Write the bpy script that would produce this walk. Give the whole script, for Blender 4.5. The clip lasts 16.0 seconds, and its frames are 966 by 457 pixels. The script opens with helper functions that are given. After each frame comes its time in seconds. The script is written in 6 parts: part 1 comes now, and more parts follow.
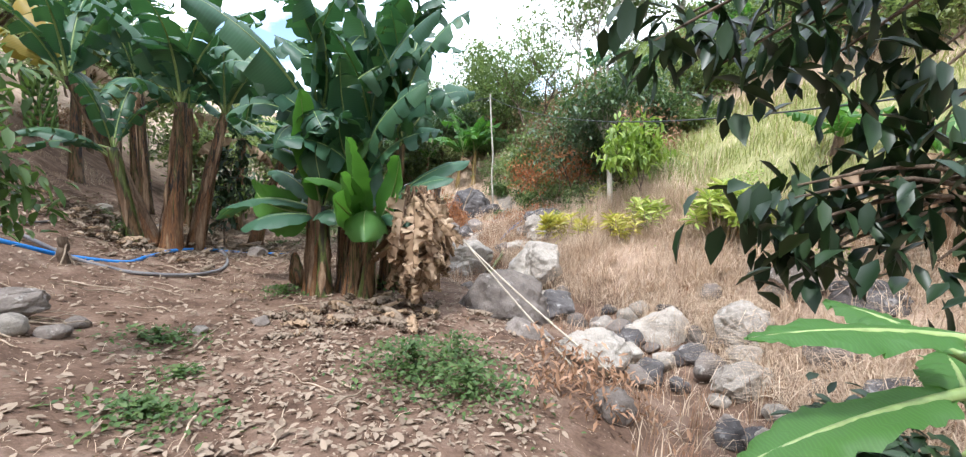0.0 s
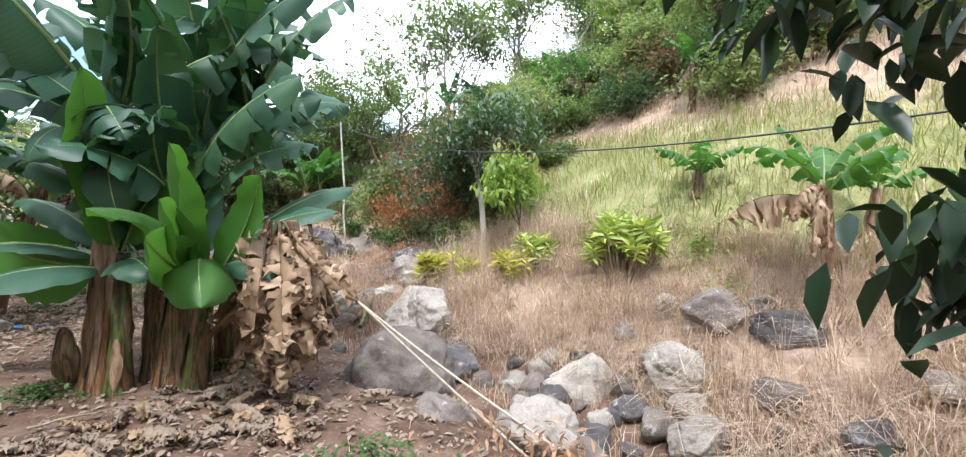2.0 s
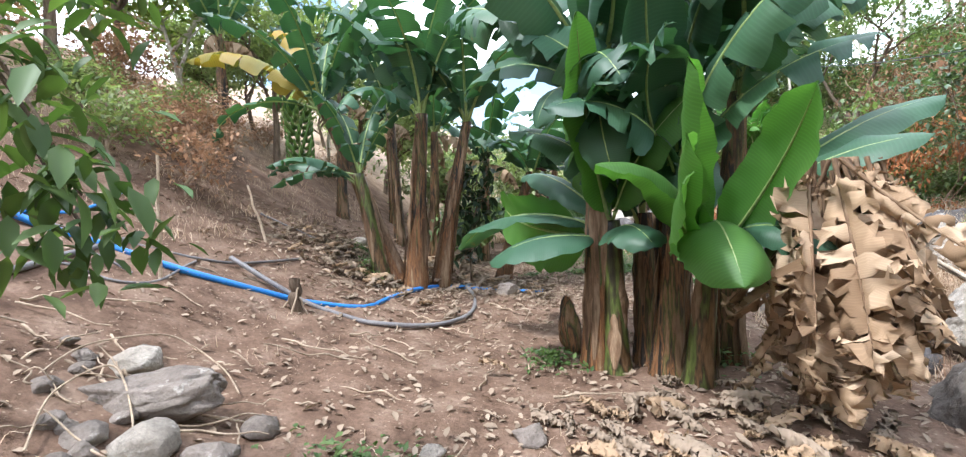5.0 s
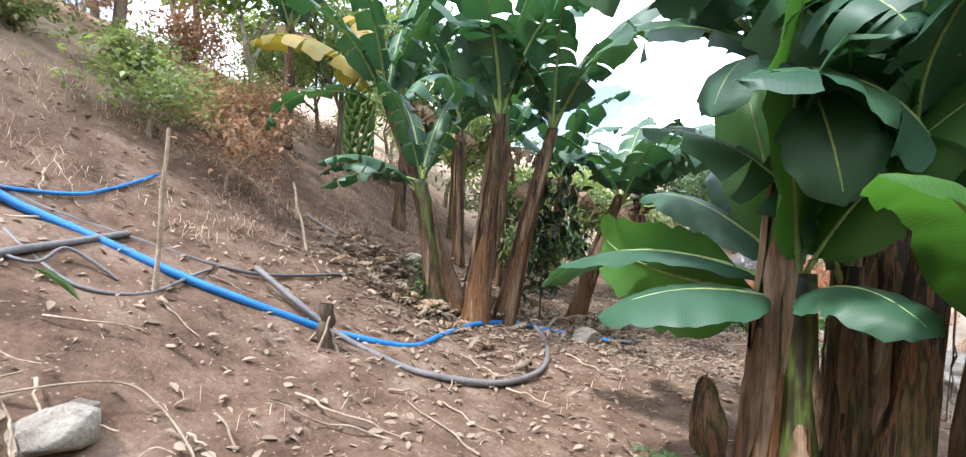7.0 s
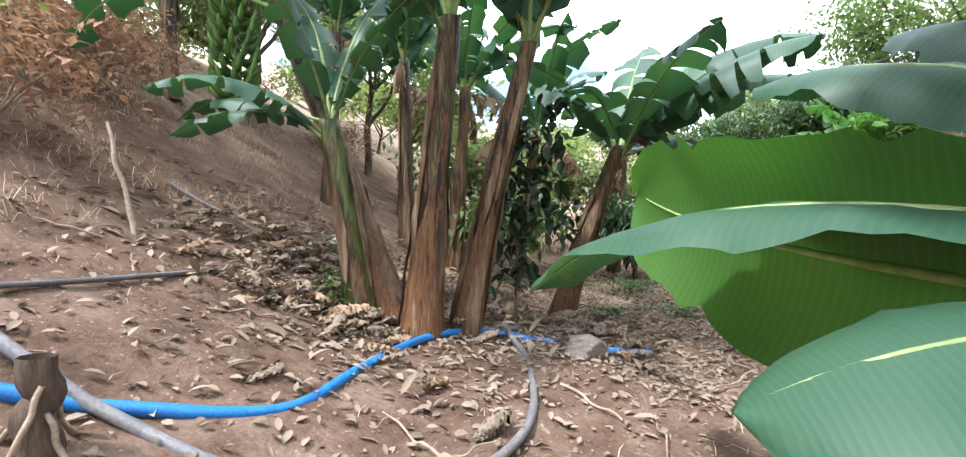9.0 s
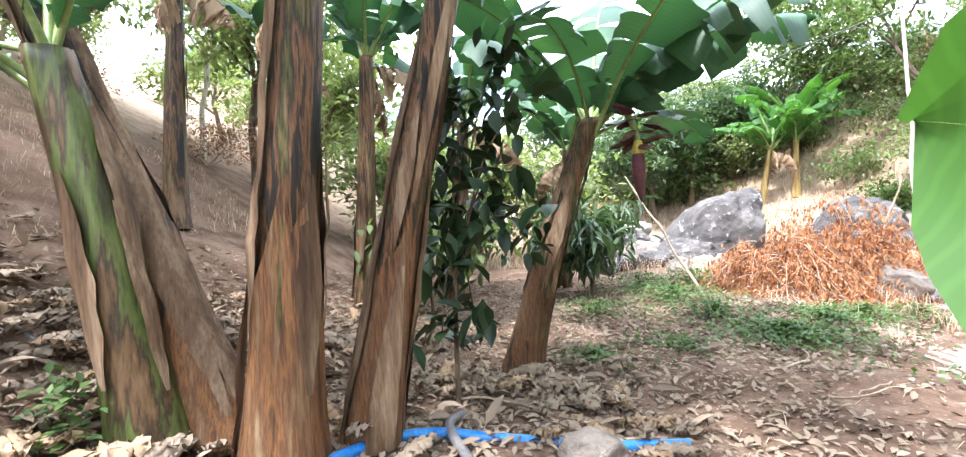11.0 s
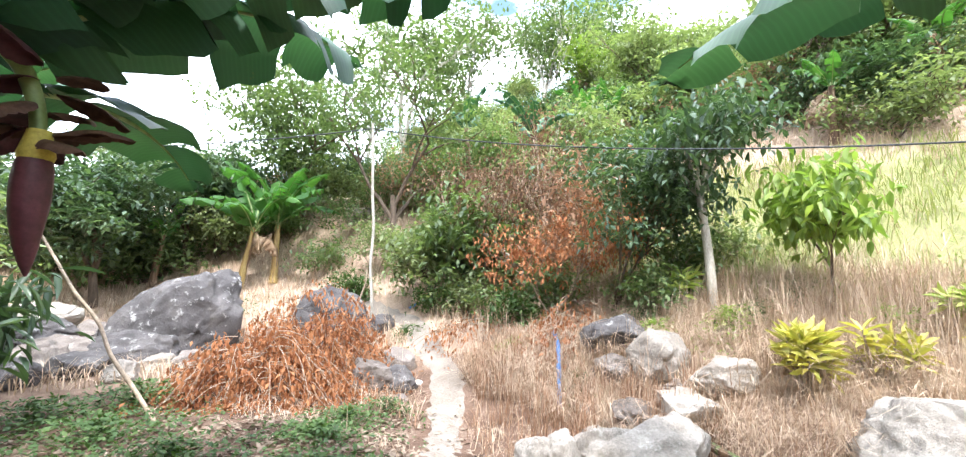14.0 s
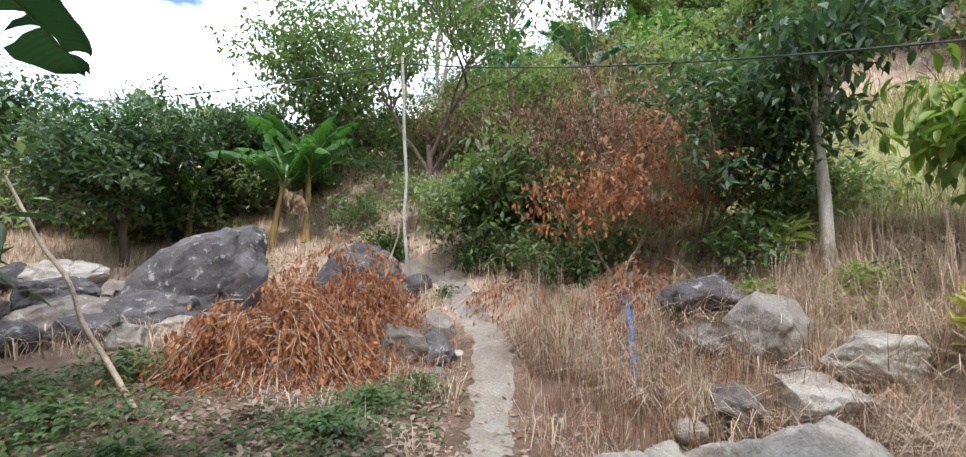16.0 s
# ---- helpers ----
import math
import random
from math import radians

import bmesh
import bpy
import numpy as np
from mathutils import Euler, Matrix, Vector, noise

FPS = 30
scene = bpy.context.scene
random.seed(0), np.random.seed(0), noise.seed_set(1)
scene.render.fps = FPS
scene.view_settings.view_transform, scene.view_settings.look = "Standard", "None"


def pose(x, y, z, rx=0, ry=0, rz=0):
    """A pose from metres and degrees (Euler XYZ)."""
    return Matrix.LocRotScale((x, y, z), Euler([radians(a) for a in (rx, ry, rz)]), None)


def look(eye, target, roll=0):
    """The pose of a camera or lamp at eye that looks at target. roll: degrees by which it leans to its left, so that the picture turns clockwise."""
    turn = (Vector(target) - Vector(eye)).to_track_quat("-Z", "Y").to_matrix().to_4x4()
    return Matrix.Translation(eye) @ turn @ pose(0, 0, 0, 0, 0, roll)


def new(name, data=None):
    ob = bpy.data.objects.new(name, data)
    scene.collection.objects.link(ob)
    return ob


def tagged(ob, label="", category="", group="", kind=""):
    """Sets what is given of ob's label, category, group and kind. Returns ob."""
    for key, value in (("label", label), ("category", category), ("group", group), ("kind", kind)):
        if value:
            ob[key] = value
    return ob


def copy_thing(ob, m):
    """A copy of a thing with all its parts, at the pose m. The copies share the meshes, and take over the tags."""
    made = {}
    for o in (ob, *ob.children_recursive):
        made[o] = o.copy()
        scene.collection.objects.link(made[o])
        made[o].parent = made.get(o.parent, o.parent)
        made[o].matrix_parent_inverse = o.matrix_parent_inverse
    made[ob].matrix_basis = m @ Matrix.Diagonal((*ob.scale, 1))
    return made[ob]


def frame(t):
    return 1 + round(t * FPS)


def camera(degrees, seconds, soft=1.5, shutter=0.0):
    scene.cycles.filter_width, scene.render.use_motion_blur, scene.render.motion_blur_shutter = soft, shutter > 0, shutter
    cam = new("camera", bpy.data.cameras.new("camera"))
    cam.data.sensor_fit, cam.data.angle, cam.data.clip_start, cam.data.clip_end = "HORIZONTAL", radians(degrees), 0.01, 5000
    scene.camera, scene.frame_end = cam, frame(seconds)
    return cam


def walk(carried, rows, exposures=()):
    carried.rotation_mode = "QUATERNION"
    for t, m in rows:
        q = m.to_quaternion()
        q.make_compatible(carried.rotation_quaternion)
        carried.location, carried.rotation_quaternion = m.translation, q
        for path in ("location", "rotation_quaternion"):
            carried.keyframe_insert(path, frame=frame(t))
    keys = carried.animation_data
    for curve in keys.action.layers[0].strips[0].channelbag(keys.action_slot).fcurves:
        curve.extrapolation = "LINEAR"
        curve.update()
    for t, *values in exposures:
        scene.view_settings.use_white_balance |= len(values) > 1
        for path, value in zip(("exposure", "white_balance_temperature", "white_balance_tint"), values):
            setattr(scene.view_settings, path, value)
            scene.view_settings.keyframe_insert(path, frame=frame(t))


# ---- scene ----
cam = camera(92.6, 16.0, soft=1.25)
PATH = [
    (0.0, (0.838, 0.976, 1.477), (0.305, 5.918, 0.940), 2.59),
    (0.5, (0.548, 1.329, 1.450), (0.719, 6.309, 1.042), 3.17),
    (1.0, (0.453, 1.739, 1.388), (0.930, 6.715, 1.264), 1.79),
    (1.5, (0.280, 2.115, 1.337), (0.837, 7.082, 1.194), 1.38),
    (2.0, (0.059, 2.422, 1.372), (1.228, 7.283, 1.322), 2.09),
    (2.5, (-0.086, 2.719, 1.337), (0.579, 7.672, 1.477), 1.47),
    (3.0, (-0.238, 2.889, 1.342), (-0.454, 7.882, 1.509), 1.65),
    (3.5, (-0.477, 2.997, 1.353), (-1.728, 7.838, 1.289), 1.40),
    (4.0, (-0.627, 3.092, 1.256), (-2.612, 7.679, 1.090), 0.33),
    (4.5, (-0.709, 3.370, 1.222), (-3.115, 7.749, 1.045), -1.39),
    (5.0, (-1.000, 3.635, 1.147), (-3.810, 7.762, 0.879), -2.55),
    (5.2, (-1.126, 3.726, 1.172), (-4.003, 7.807, 0.909), -2.87),
    (7.3, (-2.195, 4.789, 1.139), (-5.474, 8.564, 1.109), 2.85),
    (7.5, (-2.253, 4.977, 1.113), (-5.493, 8.785, 1.087), 2.56),
    (8.0, (-2.514, 5.452, 1.080), (-5.565, 9.412, 0.969), 1.69),
    (8.2, (-2.669, 5.611, 1.024), (-5.691, 9.589, 0.813), 1.69),
    (10.3, (-4.314, 7.503, 0.956), (-7.035, 11.692, 0.730), -2.42),
    (10.5, (-4.376, 7.634, 0.934), (-6.964, 11.906, 0.702), -2.27),
    (11.0, (-4.515, 8.004, 0.955), (-6.801, 12.448, 0.797), -2.13),
    (11.5, (-4.674, 8.323, 0.930), (-5.861, 13.178, 1.073), -1.87),
    (12.0, (-4.781, 8.647, 1.016), (-4.485, 13.638, 1.121), -2.63),
    (12.5, (-4.774, 8.950, 0.995), (-3.563, 13.800, 1.128), -2.87),
    (13.0, (-4.795, 9.284, 0.995), (-2.890, 13.903, 1.199), -1.75),
    (13.5, (-4.781, 9.615, 0.995), (-2.098, 13.817, 1.381), 0.74),
    (14.0, (-4.631, 9.896, 0.981), (-1.972, 14.074, 1.667), 1.20),
    (14.5, (-4.519, 10.209, 0.961), (-1.892, 14.382, 1.783), 1.56),
    (15.0, (-4.350, 10.505, 0.932), (-1.681, 14.686, 1.561), 1.72),
    (15.5, (-4.130, 10.774, 0.913), (-1.694, 15.116, 1.381), 1.14),
    (16.0, (-3.993, 11.129, 0.903), (-1.694, 15.561, 1.162), 1.03),
]
EXPOSURES = [(t, stops, 6000, 10) for t, stops in ((0.0, 0.60), (1.5, 0.62), (2.5, 0.36), (3.3, 0.08), (4.0, 0.36), (4.5, 0.88), (5.0, 1.0), (8.0, 1.06), (10.5, 1.4), (11.1, 1.8), (11.5, 1.5), (12.0, 1.36), (12.5, 1.36), (13.5, 1.23), (14.0, 1.28), (14.5, 1.04), (15.0, 0.52), (16.0, 0.19))]

walk(cam, [(t, look(eye, target, roll)) for t, eye, target, roll in PATH], exposures=EXPOSURES)

# ---- light ----
SUN_EL, SUN_AZ = radians(60), radians(205)      # azimuth clockwise from +y
world = bpy.data.worlds.new("sky")
scene.world = world
world.use_nodes = True
wn, wl = world.node_tree.nodes, world.node_tree.links
wn.clear()
sky = wn.new("ShaderNodeTexSky")
sky.sky_type, sky.sun_disc, sky.sun_elevation, sky.sun_rotation = "NISHITA", False, SUN_EL, SUN_AZ
sky.air_density, sky.dust_density = 1.0, 1.5
tc = wn.new("ShaderNodeTexCoord")
mp = wn.new("ShaderNodeMapping")
mp.inputs["Scale"].default_value = (1.0, 1.0, 2.2)
cl = wn.new("ShaderNodeTexNoise")
cl.inputs["Scale"].default_value, cl.inputs["Detail"].default_value, cl.inputs["Roughness"].default_value = 2.6, 7, 0.55
rp = wn.new("ShaderNodeValToRGB")
rp.color_ramp.elements[0].position, rp.color_ramp.elements[1].position = 0.41, 0.55
mx = wn.new("ShaderNodeMix")
mx.data_type = "RGBA"
mx.inputs["B"].default_value = (12.5, 12.9, 13.6, 1)
bg = wn.new("ShaderNodeBackground")
bg.inputs["Strength"].default_value = 0.22
wo = wn.new("ShaderNodeOutputWorld")
wl.new(tc.outputs["Generated"], mp.inputs["Vector"])
wl.new(mp.outputs["Vector"], cl.inputs["Vector"])
wl.new(cl.outputs["Fac"], rp.inputs["Fac"])
wl.new(rp.outputs["Color"], mx.inputs["Factor"])
wl.new(sky.outputs["Color"], mx.inputs["A"])
wl.new(mx.outputs["Result"], bg.inputs["Color"])
wl.new(bg.outputs["Background"], wo.inputs["Surface"])
sun = new("sun", bpy.data.lights.new("sun", "SUN"))
sun.data.energy, sun.data.angle, sun.data.color = 3.4, radians(5.0), (1.0, 0.975, 0.94)
sun.matrix_world = look((0, 0, 60), (-60 * math.sin(SUN_AZ) * math.cos(SUN_EL), -60 * math.cos(SUN_AZ) * math.cos(SUN_EL), 60 - 60 * math.sin(SUN_EL)))


# ---- materials ----
def shader(name, rough=0.7, spec=0.3):
    m = bpy.data.materials.new(name)
    m.use_nodes = True
    n, l = m.node_tree.nodes, m.node_tree.links
    b = n["Principled BSDF"]
    b.inputs["Roughness"].default_value, b.inputs["Specular IOR Level"].default_value = rough, spec
    return m, n, l, b


def tex(n, l, kind, scale, detail=4, rough=0.55, stretch=(1, 1, 1), coord="Object"):
    c, mpg, t = n.new("ShaderNodeTexCoord"), n.new("ShaderNodeMapping"), n.new(kind)
    mpg.inputs["Scale"].default_value = stretch
    l.new(c.outputs[coord], mpg.inputs["Vector"])
    l.new(mpg.outputs["Vector"], t.inputs["Vector"])
    t.inputs["Scale"].default_value = scale
    if kind == "ShaderNodeTexNoise":
        t.inputs["Detail"].default_value, t.inputs["Roughness"].default_value = detail, rough
    return t


def ramp(n, l, src, stops):
    r = n.new("ShaderNodeValToRGB")
    e = r.color_ramp.elements
    while len(e) < len(stops):
        e.new(0.5)
    for el, (p, c) in zip(e, stops):
        el.position, el.color = p, (*c, 1)
    l.new(src, r.inputs["Fac"])
    return r.outputs["Color"]


def mixed(n, l, fac, a, b, mode="MIX"):
    m = n.new("ShaderNodeMix")
    m.data_type, m.blend_type = "RGBA", mode
    for key, v in (("Factor", fac), ("A", a), ("B", b)):
        if isinstance(v, (int, float)):
            m.inputs[key].default_value = v
        elif isinstance(v, tuple):
            m.inputs[key].default_value = (*v, 1)
        else:
            l.new(v, m.inputs[key])
    return m.outputs["Result"]


def bump(n, l, b, src, strength=0.5, dist=0.02):
    u = n.new("ShaderNodeBump")
    u.inputs["Strength"].default_value, u.inputs["Distance"].default_value = strength, dist
    l.new(src, u.inputs["Height"])
    l.new(u.outputs["Normal"], b.inputs["Normal"])


def grainy(name, stops, scale, fine=30, rough=0.85, strength=0.5, dist=0.02, stretch=(1, 1, 1), spec=0.25, coarse=None, vary=0.25, coord="Object"):
    """Two scales of noise: broad colour and fine grain, with relief."""
    m, n, l, b = shader(name, rough, spec)
    big = tex(n, l, "ShaderNodeTexNoise", scale, 6, 0.6, stretch, coord)
    small = tex(n, l, "ShaderNodeTexNoise", fine, 5, 0.65, stretch, coord)
    col = ramp(n, l, big.outputs["Fac"], stops)
    dark = ramp(n, l, small.outputs["Fac"], [(0.3, (0.55, 0.52, 0.5)), (0.7, (1.2, 1.2, 1.2))])
    col = mixed(n, l, 0.8, col, dark, "MULTIPLY")
    info = n.new("ShaderNodeObjectInfo")
    rnd = ramp(n, l, info.outputs["Random"], [(0, (1 - vary,) * 3), (1, (1 + vary,) * 3)])
    col = mixed(n, l, 1.0, col, rnd, "MULTIPLY")
    l.new(col, b.inputs["Base Color"])
    bump(n, l, b, small.outputs["Fac"], strength, dist)
    return m


def foliage(name, stops, rough=0.45, through_light=0.35, scale=1.2, spec=0.4, veins=0, glow=(1.2, 1.4, 0.62)):
    """Leaves: colour varies leaf by leaf and in drifts; light shines through."""
    m, n, l, b = shader(name, rough, spec)
    geo = n.new("ShaderNodeNewGeometry")
    big = tex(n, l, "ShaderNodeTexNoise", scale, 3)
    mid = n.new("ShaderNodeMath")
    mid.operation, mid.use_clamp = "MULTIPLY_ADD", True
    l.new(geo.outputs["Random Per Island"], mid.inputs[0])
    mid.inputs[1].default_value = 0.6
    sub = n.new("ShaderNodeMath")
    sub.operation = "MULTIPLY_ADD"
    l.new(big.outputs["Fac"], sub.inputs[0])
    sub.inputs[1].default_value, sub.inputs[2].default_value = 0.8, -0.2
    l.new(sub.outputs[0], mid.inputs[2])
    col = ramp(n, l, mid.outputs[0], stops)
    if veins:
        uv = n.new("ShaderNodeUVMap")
        sep = n.new("ShaderNodeSeparateXYZ")
        l.new(uv.outputs["UV"], sep.inputs[0])
        wav = n.new("ShaderNodeMath")
        wav.operation = "MULTIPLY"
        l.new(sep.outputs["X"], wav.inputs[0])
        wav.inputs[1].default_value = veins
        sn = n.new("ShaderNodeMath")
        sn.operation = "SINE"
        l.new(wav.outputs[0], sn.inputs[0])
        col = mixed(n, l, 1.0, col, ramp(n, l, sn.outputs[0], [(0.0, (0.93,) * 3), (1.0, (1.05,) * 3)]), "MULTIPLY")
        spots = tex(n, l, "ShaderNodeTexNoise", 3.1, 6, 0.7)
        col = mixed(n, l, ramp(n, l, spots.outputs["Fac"], [(0.66, (0, 0, 0)), (0.74, (1, 1, 1))]), col, (0.16, 0.11, 0.035))
        bump(n, l, b, sn.outputs[0], 0.08, 0.002)
    l.new(col, b.inputs["Base Color"])
    tr, add = n.new("ShaderNodeBsdfTranslucent"), n.new("ShaderNodeMixShader")
    l.new(mixed(n, l, 1.0, col, glow, "MULTIPLY"), tr.inputs["Color"])
    add.inputs["Fac"].default_value = through_light
    l.new(b.outputs["BSDF"], add.inputs[1])
    l.new(tr.outputs["BSDF"], add.inputs[2])
    l.new(add.outputs["Shader"], n["Material Output"].inputs["Surface"])
    return m


def ground_material():
    m, n, l, b = shader("red_earth", 0.95, 0.1)
    broad = tex(n, l, "ShaderNodeTexNoise", 0.35, 5, 0.6)
    mid = tex(n, l, "ShaderNodeTexNoise", 2.2, 8, 0.65)
    fine = tex(n, l, "ShaderNodeTexNoise", 28, 6, 0.7)
    specks = tex(n, l, "ShaderNodeTexVoronoi", 16)
    earth = ramp(n, l, mid.outputs["Fac"], [(0.3, (0.07, 0.043, 0.03)), (0.5, (0.15, 0.096, 0.068)), (0.7, (0.235, 0.166, 0.125))])
    grassy = ramp(n, l, mid.outputs["Fac"], [(0.3, (0.26, 0.18, 0.13)), (0.55, (0.44, 0.33, 0.245)), (0.8, (0.36, 0.28, 0.19))])
    att = n.new("ShaderNodeAttribute")
    att.attribute_name = "meadow"
    w = n.new("ShaderNodeMath")
    w.operation, w.use_clamp = "MULTIPLY_ADD", True
    l.new(broad.outputs["Fac"], w.inputs[0])
    w.inputs[1].default_value = 0.5
    l.new(att.outputs["Fac"], w.inputs[2])
    off = n.new("ShaderNodeMath")
    off.operation, off.use_clamp = "MULTIPLY_ADD", True
    l.new(w.outputs[0], off.inputs[0])
    off.inputs[1].default_value, off.inputs[2].default_value = 1.8, -0.55
    col = mixed(n, l, off.outputs[0], earth, grassy)
    lush = n.new("ShaderNodeAttribute")
    lush.attribute_name = "lush"
    col = mixed(n, l, lush.outputs["Fac"], col, ramp(n, l, mid.outputs["Fac"], [(0.3, (0.17, 0.18, 0.075)), (0.55, (0.255, 0.265, 0.105)), (0.8, (0.34, 0.30, 0.17))]))
    col = mixed(n, l, 0.8, col, ramp(n, l, fine.outputs["Fac"], [(0.3, (0.6, 0.58, 0.56)), (0.7, (1.25, 1.25, 1.25))]), "MULTIPLY")
    col = mixed(n, l, ramp(n, l, specks.outputs["Distance"], [(0.08, (0.55, 0.55, 0.55)), (0.16, (0, 0, 0))]), col, (0.42, 0.33, 0.25))
    l.new(col, b.inputs["Base Color"])
    bump(n, l, b, fine.outputs["Fac"], 0.7, 0.03)
    return m


def rock_material(name, stops, lichen=(0.55, 0.54, 0.5), amount=0.55):
    m, n, l, b = shader(name, 0.88, 0.25)
    big = tex(n, l, "ShaderNodeTexNoise", 1.7, 8, 0.62)
    patch = tex(n, l, "ShaderNodeTexNoise", 5.5, 8, 0.7)
    fine = tex(n, l, "ShaderNodeTexNoise", 45, 5, 0.7)
    streak = tex(n, l, "ShaderNodeTexNoise", 2.2, 5, 0.6, (2.2, 2.2, 0.35))
    col = ramp(n, l, big.outputs["Fac"], stops)
    col = mixed(n, l, ramp(n, l, patch.outputs["Fac"], [(amount, (0, 0, 0)), (amount + 0.05, (0.8, 0.8, 0.8))]), col, lichen)
    col = mixed(n, l, ramp(n, l, streak.outputs["Fac"], [(0.6, (0, 0, 0)), (0.72, (0.7, 0.7, 0.7))]), col, (0.10, 0.092, 0.085))
    col = mixed(n, l, 0.8, col, ramp(n, l, fine.outputs["Fac"], [(0.3, (0.65, 0.65, 0.65)), (0.7, (1.2, 1.2, 1.2))]), "MULTIPLY")
    info = n.new("ShaderNodeObjectInfo")
    col = mixed(n, l, 1.0, col, ramp(n, l, info.outputs["Random"], [(0, (0.78, 0.76, 0.74)), (1, (1.15, 1.13, 1.1))]), "MULTIPLY")
    l.new(col, b.inputs["Base Color"])
    bump(n, l, b, patch.outputs["Fac"], 0.9, 0.08)
    return m


